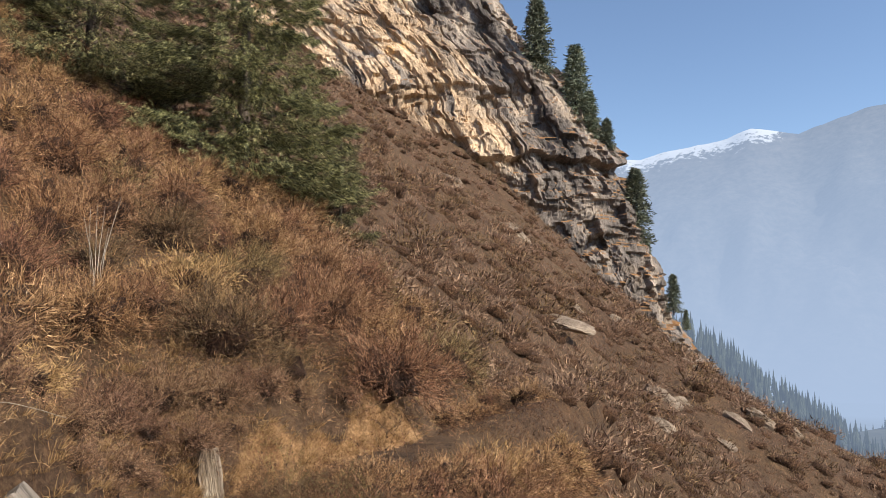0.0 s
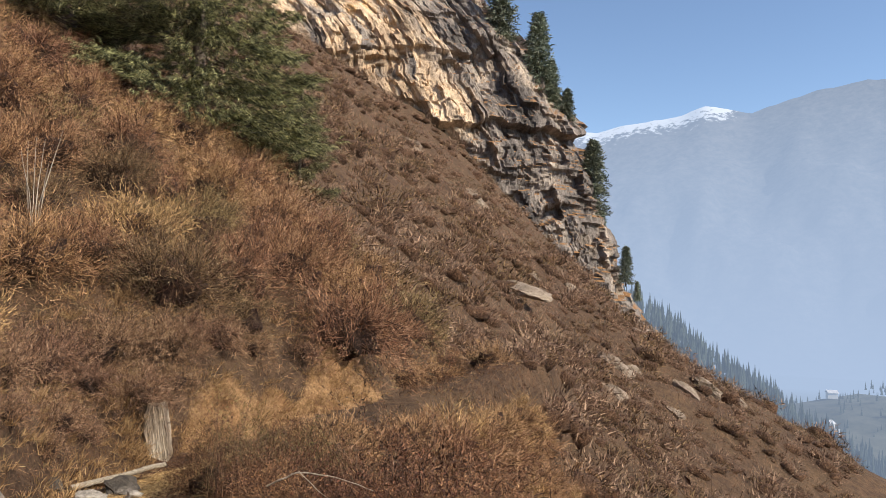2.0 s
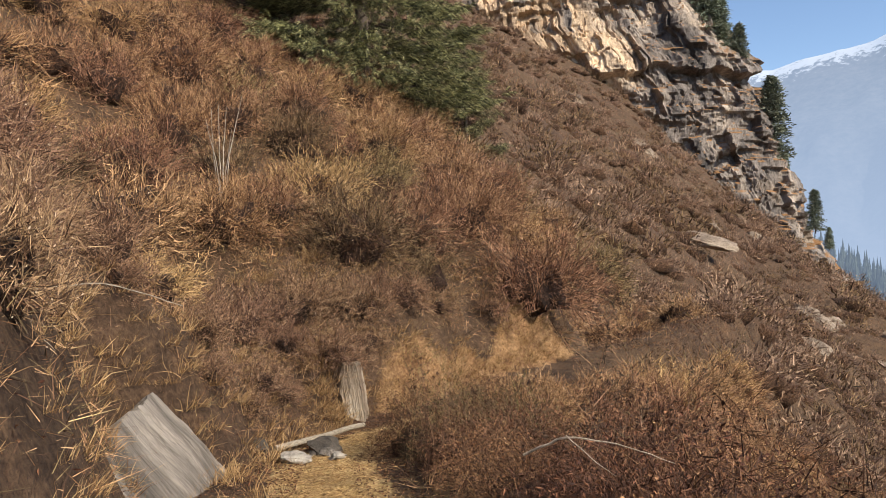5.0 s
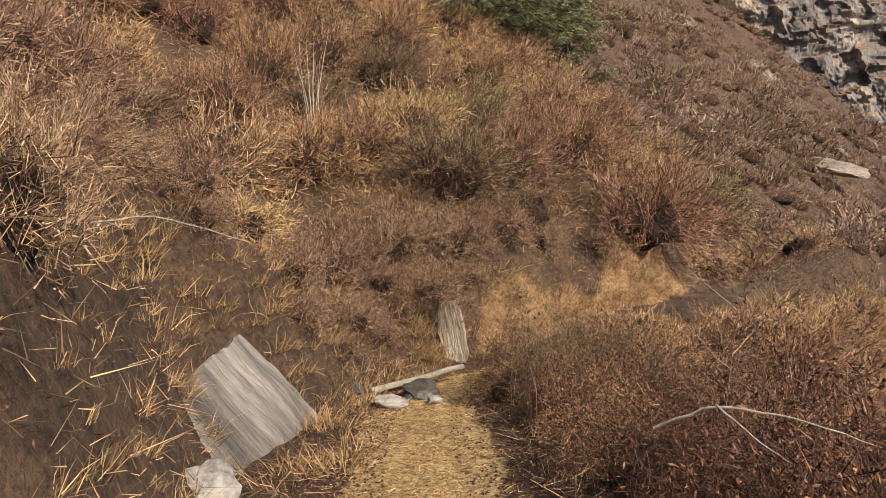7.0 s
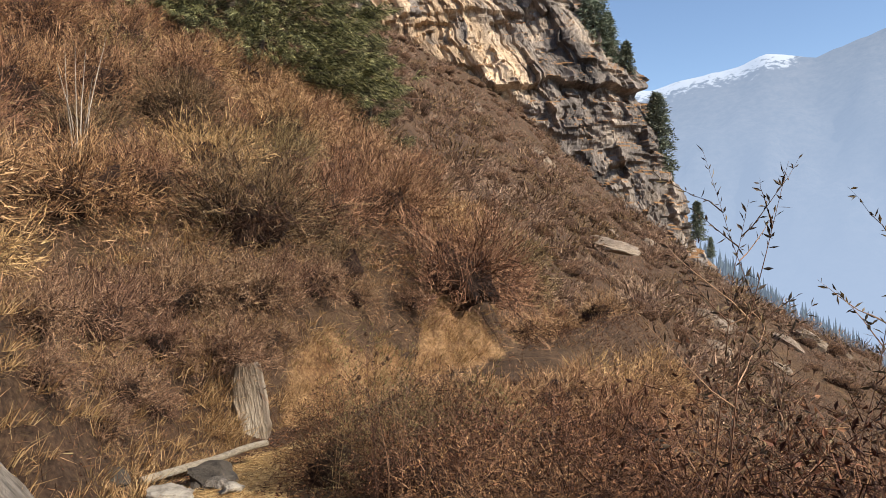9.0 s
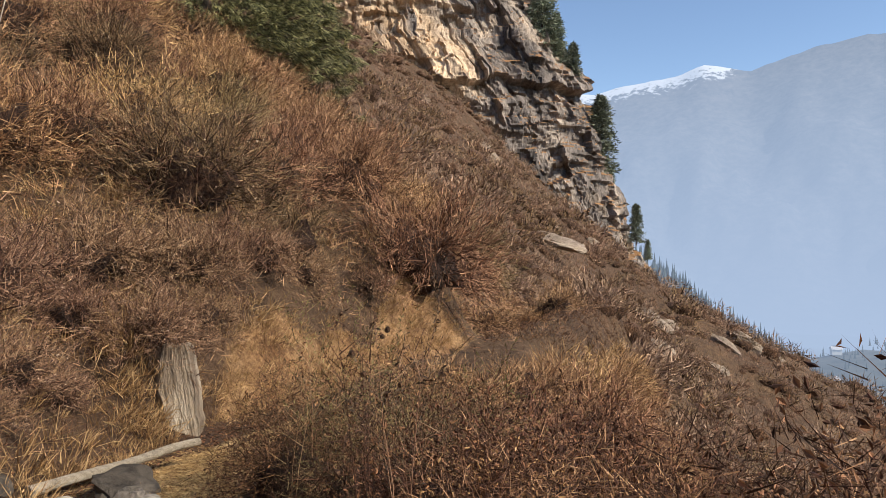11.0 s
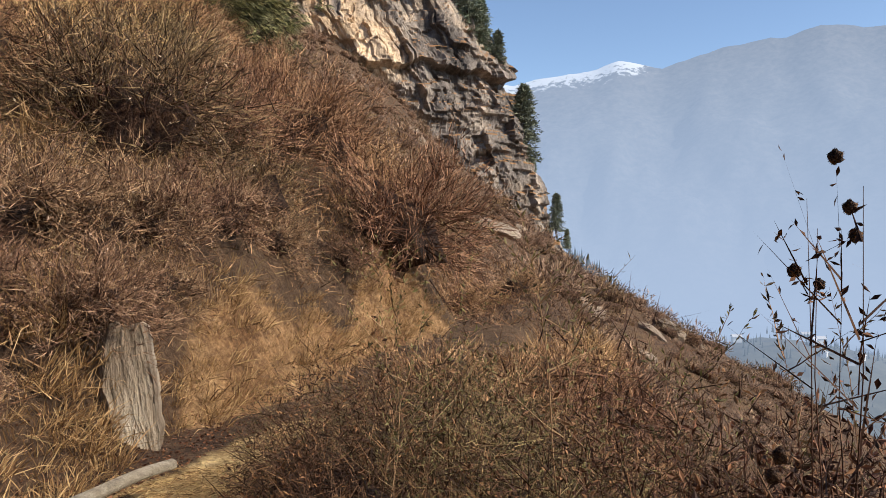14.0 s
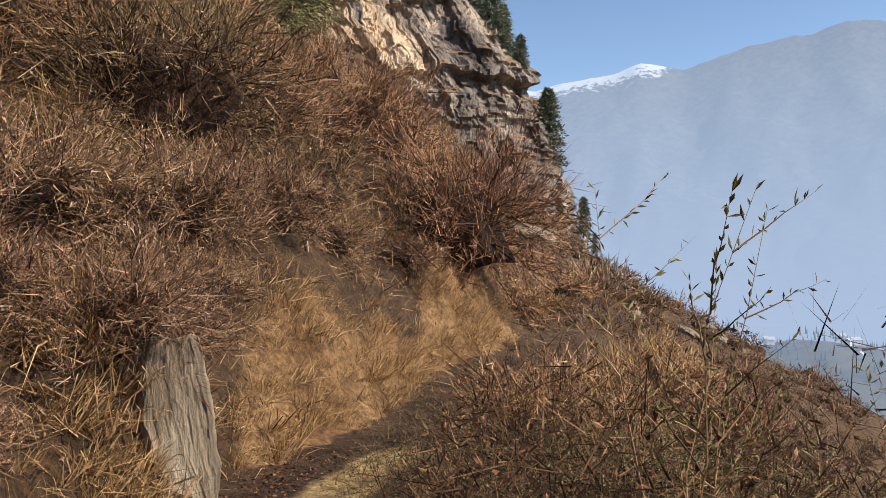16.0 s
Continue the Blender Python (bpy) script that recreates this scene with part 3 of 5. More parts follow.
def broom(rng, stems, sprays, per, mat, tw, length, fan=0.42, core=0.5, leaf=None, leaf_n=0, leaf_size=0.03, low=-0.25, inside=None, wood=None):
    """A bush of arching stems that fan out from one foot, fork into sprays and end in fine twigs. One metre in radius."""
    root = new("shrub")
    d = unit(np.stack([rng.normal(size=stems), rng.normal(size=stems), rng.uniform(low, 1.4, stems)], 1))
    swell = 1 + 0.3 * fbm(np.arctan2(d[:, 1], d[:, 0]) * 2 + 9, d[:, 2] * 3, 0.9, 2, rng.uniform(0, 9))
    tip = d * (rng.uniform(0.55, 0.86, stems) * swell)[:, None]
    foot = rng.normal(size=(stems, 3)) * (0.16, 0.16, 0.0)
    lift = np.stack([0 * d[:, 0], 0 * d[:, 0], 0.42 * np.hypot(d[:, 0], d[:, 1])], 1)

    def along(f):
        return foot[:, None] + (tip - foot)[:, None] * f[..., None] + lift[:, None] * (2 * f * (1 - f))[..., None]
    f = rng.uniform(0.35, 1.0, (stems, sprays))
    fork = along(f).reshape(-1, 3)
    head = unit(np.repeat(tip - foot, sprays, 0) + rng.normal(size=(stems * sprays, 3)) * 0.42 + (0, 0, 0.1))
    reach = rng.uniform(0.16, 0.4, stems * sprays)
    k = rng.uniform(0.1, 1.0, (stems * sprays, per))
    base = fork[:, None] + head[:, None] * (reach[:, None] * k)[..., None] + rng.normal(size=(stems * sprays, per, 3)) * (0.012 + 0.045 * k)[..., None]
    base = base.reshape(-1, 3)
    n = len(base)
    way = unit(np.repeat(head, per, 0) + rng.normal(size=(n, 3)) * fan + (0, 0, 0.1))
    crown = strips(base, way, rng.uniform(*length, n), rng.uniform(0.6, 1.4, n) * tw, rng, 0.0, 0.12, 1)
    g = np.linspace(0, 0.96, 4)
    wood_parts = [strips(fork, head, reach, np.full(len(fork), tw * 1.5), rng, 0, 0.1, 1)]
    for a, b in zip(g[:-1], g[1:]):
        p, q = along(np.full((stems, 1), a))[:, 0], along(np.full((stems, 1), b))[:, 0]
        wood_parts.append(strips(p, unit(q - p), np.linalg.norm(q - p, axis=1) * 1.15, np.full(stems, tw * 2.6 * (1.15 - a)), rng, 0, 0, 1))
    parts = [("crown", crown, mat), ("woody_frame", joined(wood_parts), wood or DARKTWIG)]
    # Added dark lump: painted shade for the gaps deep in the bush.
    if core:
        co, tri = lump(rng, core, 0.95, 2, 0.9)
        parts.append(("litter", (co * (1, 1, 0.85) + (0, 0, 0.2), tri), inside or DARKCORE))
    if leaf:
        which = rng.integers(0, n, leaf_n)
        lb = base[which] + way[which] * rng.uniform(0.02, 0.1, (leaf_n, 1))
        lw = unit(way[which] + rng.normal(size=(leaf_n, 3)) * 0.9)
        parts.append(("foliage", leaves(lb, lw, rng.uniform(0.6, 1.3, leaf_n) * leaf_size, rng.uniform(0.35, 0.6, leaf_n) * leaf_size, rng), leaf))
    for name, (co, tri), m in parts:
        new(name, fast_mesh(name, co, tri, [m], None, name == "litter")).parent = root
    return root


def sapling(rng, h, lean, leaf, mains=2, twigs=11):
    """A slender thorny bush: few stems, long side shoots held out, small narrow leaves in pairs along them."""
    root = new("sapling")
    shoots, lb, ld = [], [], []

    def shoot(p0, d, length, width, curve):
        ts = np.linspace(0, 1, 6)
        line = p0 + d * (length * ts)[:, None] + curve * (length * ts ** 2)[:, None]
        line[1:] += rng.normal(size=(5, 3)) * 0.012 * length
        shoots.append(tube(line, 0.36 * width * (1.1 - ts)))
        return ts, line

    def leafy(ts, line, start, step):
        length = np.linalg.norm(line[-1] - line[0])
        for t in np.arange(start, 1.0, step / length):
            p = np.array([np.interp(t, ts, line[:, c]) for c in range(3)])
            ax = unit(line[-1] - line[0])
            for _ in range(int(rng.integers(1, 3))):
                lb.append(p)
                ld.append(unit(ax * 0.7 + rng.normal(size=3) * 0.6))
    for i in range(mains):
        a = rng.uniform(0, 2 * np.pi)
        d = unit(np.array([math.cos(a) * lean, math.sin(a) * lean, 1.0]))
        ts, line = shoot(rng.normal(size=3) * (0.03, 0.03, 0), d, h * rng.uniform(0.75, 1.0), 0.0065, np.array([math.cos(a), math.sin(a), 0]) * 0.06)
        leafy(ts, line, 0.6, 0.018)
        for j in range(twigs):
            t = rng.uniform(0.3, 0.92)
            p = np.array([np.interp(t, ts, line[:, c]) for c in range(3)])
            b = rng.uniform(0, 2 * np.pi)
            sd = unit(np.array([math.cos(b), math.sin(b), rng.uniform(0.35, 1.1)]))
            tt, ll = shoot(p, sd, h * rng.uniform(0.1, 0.27) * (1.15 - 0.5 * t), 0.0036, np.array([0, 0, rng.uniform(-0.1, 0.25)]))
            leafy(tt, ll, 0.12, 0.016)
    lb, ld = np.array(lb), np.array(ld)
    n = len(lb)
    new("wand_frame", fast_mesh("wand_frame", *joined(shoots), [NEARTWIG])).parent = root
    new("foliage", fast_mesh("foliage", *leaves(lb, ld, rng.uniform(0.011, 0.024, n), rng.uniform(0.003, 0.006, n), rng), [leaf])).parent = root
    return root


def tuft(rng, n, r, h, w):
    a = rng.uniform(0, 2 * np.pi, n)
    rad = r * 0.45 * np.sqrt(rng.uniform(0, 1, n))
    base = np.stack([np.cos(a) * rad, np.sin(a) * rad, np.full(n, -0.05)], 1)
    way = unit(np.stack([np.cos(a), np.sin(a), rng.uniform(0.7, 2.6, n)], 1) + rng.normal(size=(n, 3)) * 0.35)
    return strips(base, way, rng.uniform(0.5, 1.1, n) * h, rng.uniform(0.7, 1.3, n) * w, rng, 0.35, 0.2, 2)


def scatter(proto, spots, rng):
    """Stamp meshes of a list at spots of (x, y, z, size): one big mesh, and the number of each triangle's part."""
    cos, tris, idx, off = [], [], [], 0
    for x, y, z, s in spots:
        co, tri, *kind = proto[int(rng.integers(len(proto)))]
        a = rng.uniform(0, 2 * np.pi)
        c, si = np.cos(a), np.sin(a)
        rot = np.array([[c, si, 0], [-si, c, 0], [0, 0, 1]])
        cos.append(co @ rot * s + (x, y, z))
        tris.append(tri + off)
        idx.append(kind[0] if kind else np.zeros(len(tri), int))
        off += len(co)
    return np.concatenate(cos), np.concatenate(tris), np.concatenate(idx)


rng = np.random.default_rng(7)
DUSK = twig_material("purple_brown_twigs", (0.075, 0.045, 0.032), (0.215, 0.134, 0.09), (0.42, 0.28, 0.185))


def pick(n, x0, x1, y0, y1, clear, keep=None):
    x, y = rng.uniform(x0, x1, n), rng.uniform(y0, y1, n)
    d, _ = trail_near(x, y)
    ok = d > clear
    if keep is not None:
        ok &= keep(x, y)
    x, y = x[ok], y[ok]
    return x, y, land(x, y)


# bushes of the near slopes: three of each kind, then copies
KINDS = {"near": [], "amber": [], "dome": [], "domegold": [], "domeolive": [], "rust": [], "brown": [], "gold": [], "olive": [], "russet": [], "hedge": []}


def add_kind(kind, label, group, build):
    for i in range(3):
        root = build()
        tagged(root, label, "shrub", group)
        KINDS[kind].append(root)


add_kind("near", "tangled reddish-brown shrub of very fine twigs overhanging the footpath", "shrubs on the hillside",
         lambda: broom(rng, 60, 6, 16, NEARTWIG, 0.0075, (0.08, 0.26), 0.65, 0.3, PALELEAF, 700, 0.03, -0.7))
for kind, label, mat in (("dome", "large rounded brown shrub of dense upright twigs above the bank", BROWN),
                         ("domegold", "large rounded golden-brown shrub of dense upright twigs", GOLD),
                         ("domeolive", "large rounded olive-brown shrub of dense upright twigs", OLIVE)):
    add_kind(kind, label, "shrubs on the hillside", lambda: broom(rng, 100, 6, 15, mat, 0.0058, (0.06, 0.22), 0.46, 0.4, PALELEAF, 480, 0.021, -0.6))
for kind, label, mat in (("brown", "dense brown leafless shrub of fine twigs on the hillside", BROWN),
                         ("gold", "rounded golden-brown shrub of fine dry twigs", GOLD),
                         ("olive", "dull olive-brown shrub with dense thin twigs", OLIVE)):
    add_kind(kind, label, "shrubs on the hillside", lambda: broom(rng, 54, 5, 15, mat, 0.008, (0.08, 0.25), 0.5, 0.4, PALELEAF, 330, 0.024, -0.6))
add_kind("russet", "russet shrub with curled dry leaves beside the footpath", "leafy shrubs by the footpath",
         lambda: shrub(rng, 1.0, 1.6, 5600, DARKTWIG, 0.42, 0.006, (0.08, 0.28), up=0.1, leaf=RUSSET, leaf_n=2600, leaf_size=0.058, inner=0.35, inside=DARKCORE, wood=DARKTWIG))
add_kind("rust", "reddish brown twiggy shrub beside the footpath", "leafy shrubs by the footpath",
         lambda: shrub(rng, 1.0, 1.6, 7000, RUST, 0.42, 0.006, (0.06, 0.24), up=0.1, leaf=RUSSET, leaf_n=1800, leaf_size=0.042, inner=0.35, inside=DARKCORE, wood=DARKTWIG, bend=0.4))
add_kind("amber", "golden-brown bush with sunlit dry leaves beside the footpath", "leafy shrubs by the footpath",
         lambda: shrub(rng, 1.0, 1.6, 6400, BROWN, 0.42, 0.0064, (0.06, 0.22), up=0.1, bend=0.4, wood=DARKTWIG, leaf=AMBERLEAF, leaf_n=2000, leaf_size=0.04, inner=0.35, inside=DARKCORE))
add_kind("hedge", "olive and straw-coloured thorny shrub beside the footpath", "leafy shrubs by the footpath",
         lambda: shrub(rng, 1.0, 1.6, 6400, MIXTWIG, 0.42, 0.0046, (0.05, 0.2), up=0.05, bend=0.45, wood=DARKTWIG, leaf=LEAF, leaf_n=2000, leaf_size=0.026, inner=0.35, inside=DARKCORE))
UNUSED = {root for roots in KINDS.values() for root in roots}


def plant(kind, x, y, r, tall=1.0, sink=0.12):
    fresh = [root for root in KINDS[kind] if root in UNUSED]
    src = fresh[0] if fresh else KINDS[kind][int(rng.integers(3))]
    m = Matrix.Translation((x, y, at_ground(x, y) - sink * r)) @ Matrix.Rotation(rng.uniform(0, 6.28), 4, "Z") @ Matrix.Diagonal((r, r, r * tall, 1))
    if src in UNUSED:
        UNUSED.discard(src)
        src.matrix_basis = m
        return src
    ob = copy_thing(src, Matrix.Identity(4))
    ob.matrix_basis = m
    return ob


def big_bushes():
    placed = []

    def put(kind, a, b, r, tall=1.0):
        placed.append((a, b, r))
        plant(kind, a, b, r, tall)
    # the large domes above the open bank
    for kind, a, b, r, tall in (("domeolive", -6.7, 22.4, 2.2, 1.1), ("domegold", -8.6, 25.0, 2.2, 1.1), ("dome", -5.9, 26.4, 2.1, 1.2), ("dome", -4.1, 28.8, 2.2, 1.2),
                                ("dome", -2.0, 27.2, 2.6, 1.1), ("domegold", -2.9, 29.8, 2.0, 1.1), ("olive", -4.9, 24.1, 1.25, 1.2), ("domegold", -9.9, 20.9, 1.9, 1.1), ("dome", -12.6, 27.3, 2.3, 1.0),
                                ("domegold", -12.9, 24.2, 2.0, 1.1), ("dome", -11.4, 31.3, 2.2, 1.1), ("domegold", -8.4, 32.3, 2.1, 1.1), ("dome", -6.0, 34.2, 2.2, 1.1), ("domeolive", -10.6, 28.2, 2.1, 1.1),
                                ("domeolive", -7.6, 28.8, 2.1, 1.1), ("dome", -12.4, 20.6, 2.0, 1.1), ("domegold", -15.4, 29.0, 2.6, 1.0), ("dome", -4.4, 36.5, 2.4, 1.0), ("dome", -8.9, 22.3, 1.8, 1.0),
                                ("near", -7.4, 19.7, 1.4, 1.0), ("near", -5.9, 21.3, 1.05, 0.95), ("near", -6.2, 18.85, 1.0, 1.0), ("near", -5.75, 20.3, 0.75, 0.9), ("near", -5.3, 22.2, 1.2, 0.95), ("near", -4.6, 23.5, 1.0, 0.9), ("near", -6.0, 20.9, 1.1, 1.1), ("near", -6.5, 20.5, 1.2, 1.0), ("near", -8.1, 17.9, 1.4, 1.0), ("near", -7.2, 18.5, 1.0, 1.0), ("near", -3.3, 25.4, 0.7, 1.0),
                                ("gold", -8.8, 15.6, 1.3, 0.9), ("near", -4.5, 6.8, 0.65, 1.5), ("near", -7.3, 9.2, 0.95, 1.4), ("near", -8.4, 11.0, 1.3, 1.3),
                                ("near", -8.2, 13.4, 1.1, 1.2), ("near", -5.8, 7.1, 0.95, 1.3), ("near", -7.5, 15.2, 1.0, 1.0), ("near", -7.0, 16.5, 0.9, 0.9),
                                ("near", -8.1, 12.2, 0.8, 1.0), ("near", -6.95, 14.4, 0.65, 1.0), ("near", -6.8, 15.7, 0.55, 1.0), ("near", -6.75, 17.2, 0.6, 1.0), ("near", -7.7, 13.1, 0.6, 1.0), ("near", -6.1, 8.7, 0.75, 1.0), ("near", -7.0, 10.0, 0.9, 1.0), ("near", -5.3, 7.7, 0.6, 1.0),
                                ("brown", 0.0, 31.5, 1.5, 1.0), ("gold", 1.6, 35, 1.7, 0.9), ("brown", 4.5, 41, 1.8, 0.9),
                                ("russet", -2.05, 13.0, 0.8, 1.0), ("russet", -1.55, 12.4, 0.8, 1.0), ("rust", -1.3, 13.6, 0.85, 1.0), ("brown", -0.4, 35.5, 2.0, 1.0),
                                ("russet", -0.9, 7.6, 0.8, 1.0), ("rust", -0.55, 8.5, 0.9, 1.0), ("russet", 0.0, 9.0, 1.15, 1.0), ("rust", 0.5, 9.9, 1.4, 1.0), ("russet", -0.45, 10.6, 1.1, 1.0),
                                ("hedge", -2.5, 15.9, 1.2, 1.0), ("hedge", -1.7, 16.7, 1.5, 1.0), ("hedge", -1.2, 15.3, 1.5, 1.0), ("rust", -0.3, 16.3, 1.8, 1.0), ("hedge", -2.1, 17.7, 1.2, 1.0),
                                ("hedge", -0.8, 18.2, 1.6, 1.0), ("rust", -0.8, 13.8, 1.5, 1.0)):
        put(kind, a, b, r, tall)
    # uphill flank and gully, from the footpath up to the pine
    n = 0
    for a, b in zip(rng.uniform(-26, 10, 5000), rng.uniform(0.5, 1, 5000) * 0 + 46 * rng.uniform(0.02, 1, 5000) ** 0.8):
        d, lev = trail_near(np.array([a]), np.array([b]))
        left = land(np.array([a]), np.array([b]), False)[0] > lev[0] + 0.05
        r = rng.uniform(0.75, 1.45) if b < 14 else rng.uniform(1.3, 2.5)
        clear = 2.6 if 18.0 < b < 27.5 else 1.45
        if not left or a < -0.62 * b - 5 or d[0] < clear + 0.85 * r or (-8.6 < a < -3 and 8.6 < b < 14.9):
            continue
        if any(math.hypot(a - p, b - q) < 0.48 * (r + s) for p, q, s in placed):
            continue
        kind = "near" if b < 8.5 and d[0] < 5 else str(rng.choice(["brown", "brown", "gold", "gold", "olive"]))
        put(kind, a, b, r, rng.uniform(0.85, 1.2))
        n += 1
        if n > 100:
            break
    # both sides of the footpath beyond the bend
    n = 0
    for a, b in zip(rng.uniform(-4, 17, 900), rng.uniform(28, 44, 900)):
        r = rng.uniform(0.8, 1.5)
        if trail_near(np.array([a]), np.array([b]))[0][0] < 0.8 + 0.9 * r or any(math.hypot(a - p, b - q) < 0.6 * (r + s) for p, q, s in placed):
            continue
        put(str(rng.choice(["brown", "brown", "olive", "gold"])), a, b, r, rng.uniform(0.8, 1.0))
        n += 1
        if n > 42:
            break
    # downhill edge of the footpath
    pts = np.array([(*p, z) for p, z in zip(TRAIL_PTS, TRAIL_Z)])
    run = np.concatenate([[0], np.cumsum(np.hypot(*np.diff(pts[:, :2], axis=0).T))])
    for k, (off, step) in enumerate(((1.9, 0.95), (2.85, 1.2), (4.1, 1.55), (5.8, 2.4))):
        t = 10.4
        while t < (46 if k < 4 else 36):
            c = np.array([np.interp(t, run, pts[:, i]) for i in range(3)])
            e = np.array([np.interp(t + 0.5, run, pts[:, i]) for i in range(3)]) - c
            side = np.array([e[1], -e[0]]) / np.hypot(e[0], e[1])
            o = off + rng.uniform(-0.2, 0.25) - (0.45 if 21.6 < t < 23 else 0.8 if 23 <= t < 30 else 0)
            a, b = c[0] + side[0] * o, c[1] + side[1] * o
            drop = c[2] - at_ground(a, b)
            top = (rng.uniform(1.05, 1.5) - 0.08 * k if t > 19 else rng.uniform(0.95, 1.3) - (0.25 if t < 12 else 0.0)) if t < 29 else rng.uniform(0.6, 1.0)
            r = (top + min(max(drop, 0), 1.3)) / (1.5 if t < 27 else 1.1)
            kind = rng.choice(["russet", "russet", "rust"]) if t < 14.8 else rng.choice(["amber", "amber", "rust"]) if t < 18.2 else rng.choice(["russet", "rust"]) if t < 20 else rng.choice(["hedge", "hedge", "hedge", "rust"]) if t < 27 else str(rng.choice(["brown", "gold"]))
            put(str(kind), a, b, r * rng.uniform(0.95, 1.05), 1.0)
            t += step * rng.uniform(0.85, 1.15)


big_bushes()


def saplings():
    brown = [(-0.95, 9.7, 2.85, 0.3), (-0.2, 9.75, 2.95, 2.2), (-0.6, 9.9, 2.1, 4.0), (-2.5, 12.3, 1.7, 2.4), (-2.7, 11.8, 1.9, 0.4)]
    green = [(-2.75, 13.9, 2.25, 0.0), (-3.45, 14.6, 2.1, 1.2), (-3.27, 14.75, 2.15, 3.1), (-2.85, 15.3, 1.95, 4.4), (-2.0, 14.6, 2.4, 2.0), (-1.5, 15.6, 3.0, 5.5)]
    for spots, leaf, tone in ((brown, SAPLEAF, "brown"), (green, LEAF, "olive-green")):
        src = []
        for i, (x, y, h, turn) in enumerate(spots):
            if i < 3:
                ob = sapling(rng, 1.0, 0.13, leaf, 2, 8 + 2 * (i % 2))
                tagged(ob, "slender thorny sapling with small %s leaves standing above the shrubs" % tone, "sapling", "saplings beside the footpath")
                src.append(ob)
            else:
                ob = copy_thing(src[i % 3], Matrix.Identity(4))
            ob.matrix_basis = Matrix.Translation((x, y, at_ground(x, y))) @ Matrix.Rotation(turn, 4, "Z") @ Matrix.Scale(h, 4)


saplings()


def undergrowth():
    """Loose dead twigs and stalks between the bushes."""
    n = 150000
    y = 48 * rng.uniform(0, 1, n) ** 0.7
    x = rng.uniform(-0.66, 0.3, n) * y + rng.uniform(-6, 3, n)
    d, lev = trail_near(x, y)
    z = land(x, y)
    bank = straw_share(x, y)
    rock_face = (np.abs(y - 11.9) < 1.5) & (np.abs(x + 6.2) < 1.1)
    ok = ((d > 1.05) | (y > 28.5)) & (rng.uniform(size=n) > 0.85 * bank) & ~rock_face & ((z > lev) | (d < 9))
    x, y, z, d, bank = x[ok], y[ok], z[ok], d[ok], bank[ok]
    n = len(x)
    canopy = np.clip(0.2 + 0.7 * (fbm(x, y, 2.6, 3, 14) + 0.15), 0.06, 0.55) * np.clip((d - 0.9) / 1.2, 0.1, 1) * (1 - 0.75 * bank)
    base = np.stack([x, y, z - 0.03 + canopy * np.sqrt(rng.uniform(0, 1, n))], 1)
    way = unit(rng.normal(size=(n, 3)) * (1, 1, 0.7) + (0, 0, 0.7))
    co, tri = strips(base, way, rng.uniform(0.12, 0.42, n) * np.clip(0.45 + y / 18, 0, 1), rng.uniform(0.005, 0.011, n) * np.clip(0.5 + y / 18, 0, 2.2), rng, 0.2, 0.2, 1)
    idx = np.where(z < trail_near(x, y)[1], 2, rng.uniform(size=n) < 0.3).astype(int)
    ob = new("undergrowth", fast_mesh("undergrowth", co, tri, [BROWN, OLIVE, RUST], idx))
    tagged(ob, "tangle of dead brown twigs and stalks on the slope", "undergrowth", kind="stuff")
    # fallen leaves along the footpath's edges
    n = 13000
    y = rng.uniform(2, 20, n)
    x = np.interp(y, [p[1] for p in TRAIL_PTS], [p[0] for p in TRAIL_PTS]) + rng.choice([-1, -1, 1], n) * (0.4 + np.abs(rng.normal(size=n)) * 0.75)
    base = np.stack([x, y, land(x, y) + 0.012], 1)
    co, tri = leaves(base, unit(rng.normal(size=(n, 3)) * (1, 1, 0.25)), rng.uniform(0.02, 0.055, n), rng.uniform(0.012, 0.028, n), rng)
    ob = new("fallen_leaves", fast_mesh("fallen_leaves", co, tri, [RUSSET]))
    tagged(ob, "fallen russet leaves along the edges of the footpath", "leaf litter", kind="stuff")


undergrowth()


def far_scrub():
    protos = []
    for i in range(8):
        n = 180
        p, d = dome(rng, n, 0.74, 0.56, 0.6, -0.1)
        tw = strips(p, unit(d + (0, 0, 0.3) + rng.normal(size=(n, 3)) * 0.5), rng.uniform(0.08, 0.26, n), rng.uniform(0.02, 0.042, n), rng, 0, 0.2, 1)
        # Added core ball: its dark speckle paints the shade behind the twigs.
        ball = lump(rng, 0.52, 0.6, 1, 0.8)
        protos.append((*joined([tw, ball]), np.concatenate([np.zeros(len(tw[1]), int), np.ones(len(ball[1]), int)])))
    for name, mat, count, share in (("brown_scrub", DUSK, 2700, 0.0), ("olive_scrub", OLIVE, 1100, 0.3)):
        y = 41 + 249 * rng.uniform(0, 1, count) ** 1.7
        x = rng.uniform(-0.42, 0.62, count) * y
        z = land(x, y)
        ok = (z > -120) & (fbm(x, y, 11, 3, 41) + rng.uniform(-0.5, 0.5, count) > -0.4)
        spots = [(a, b, c - 0.15, min(3.2, 1.3 * math.exp(rng.normal() * 0.45)) * min(1.6, 0.62 + b / 130)) for a, b, c in zip(x[ok], y[ok], z[ok])]
        co, tri, idx = scatter(protos, spots, rng)
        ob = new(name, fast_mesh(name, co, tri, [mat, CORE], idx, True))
        tagged(ob, "low brown scrub bushes covering the steep slope below the cliff", "scrub", kind="stuff")


far_scrub()


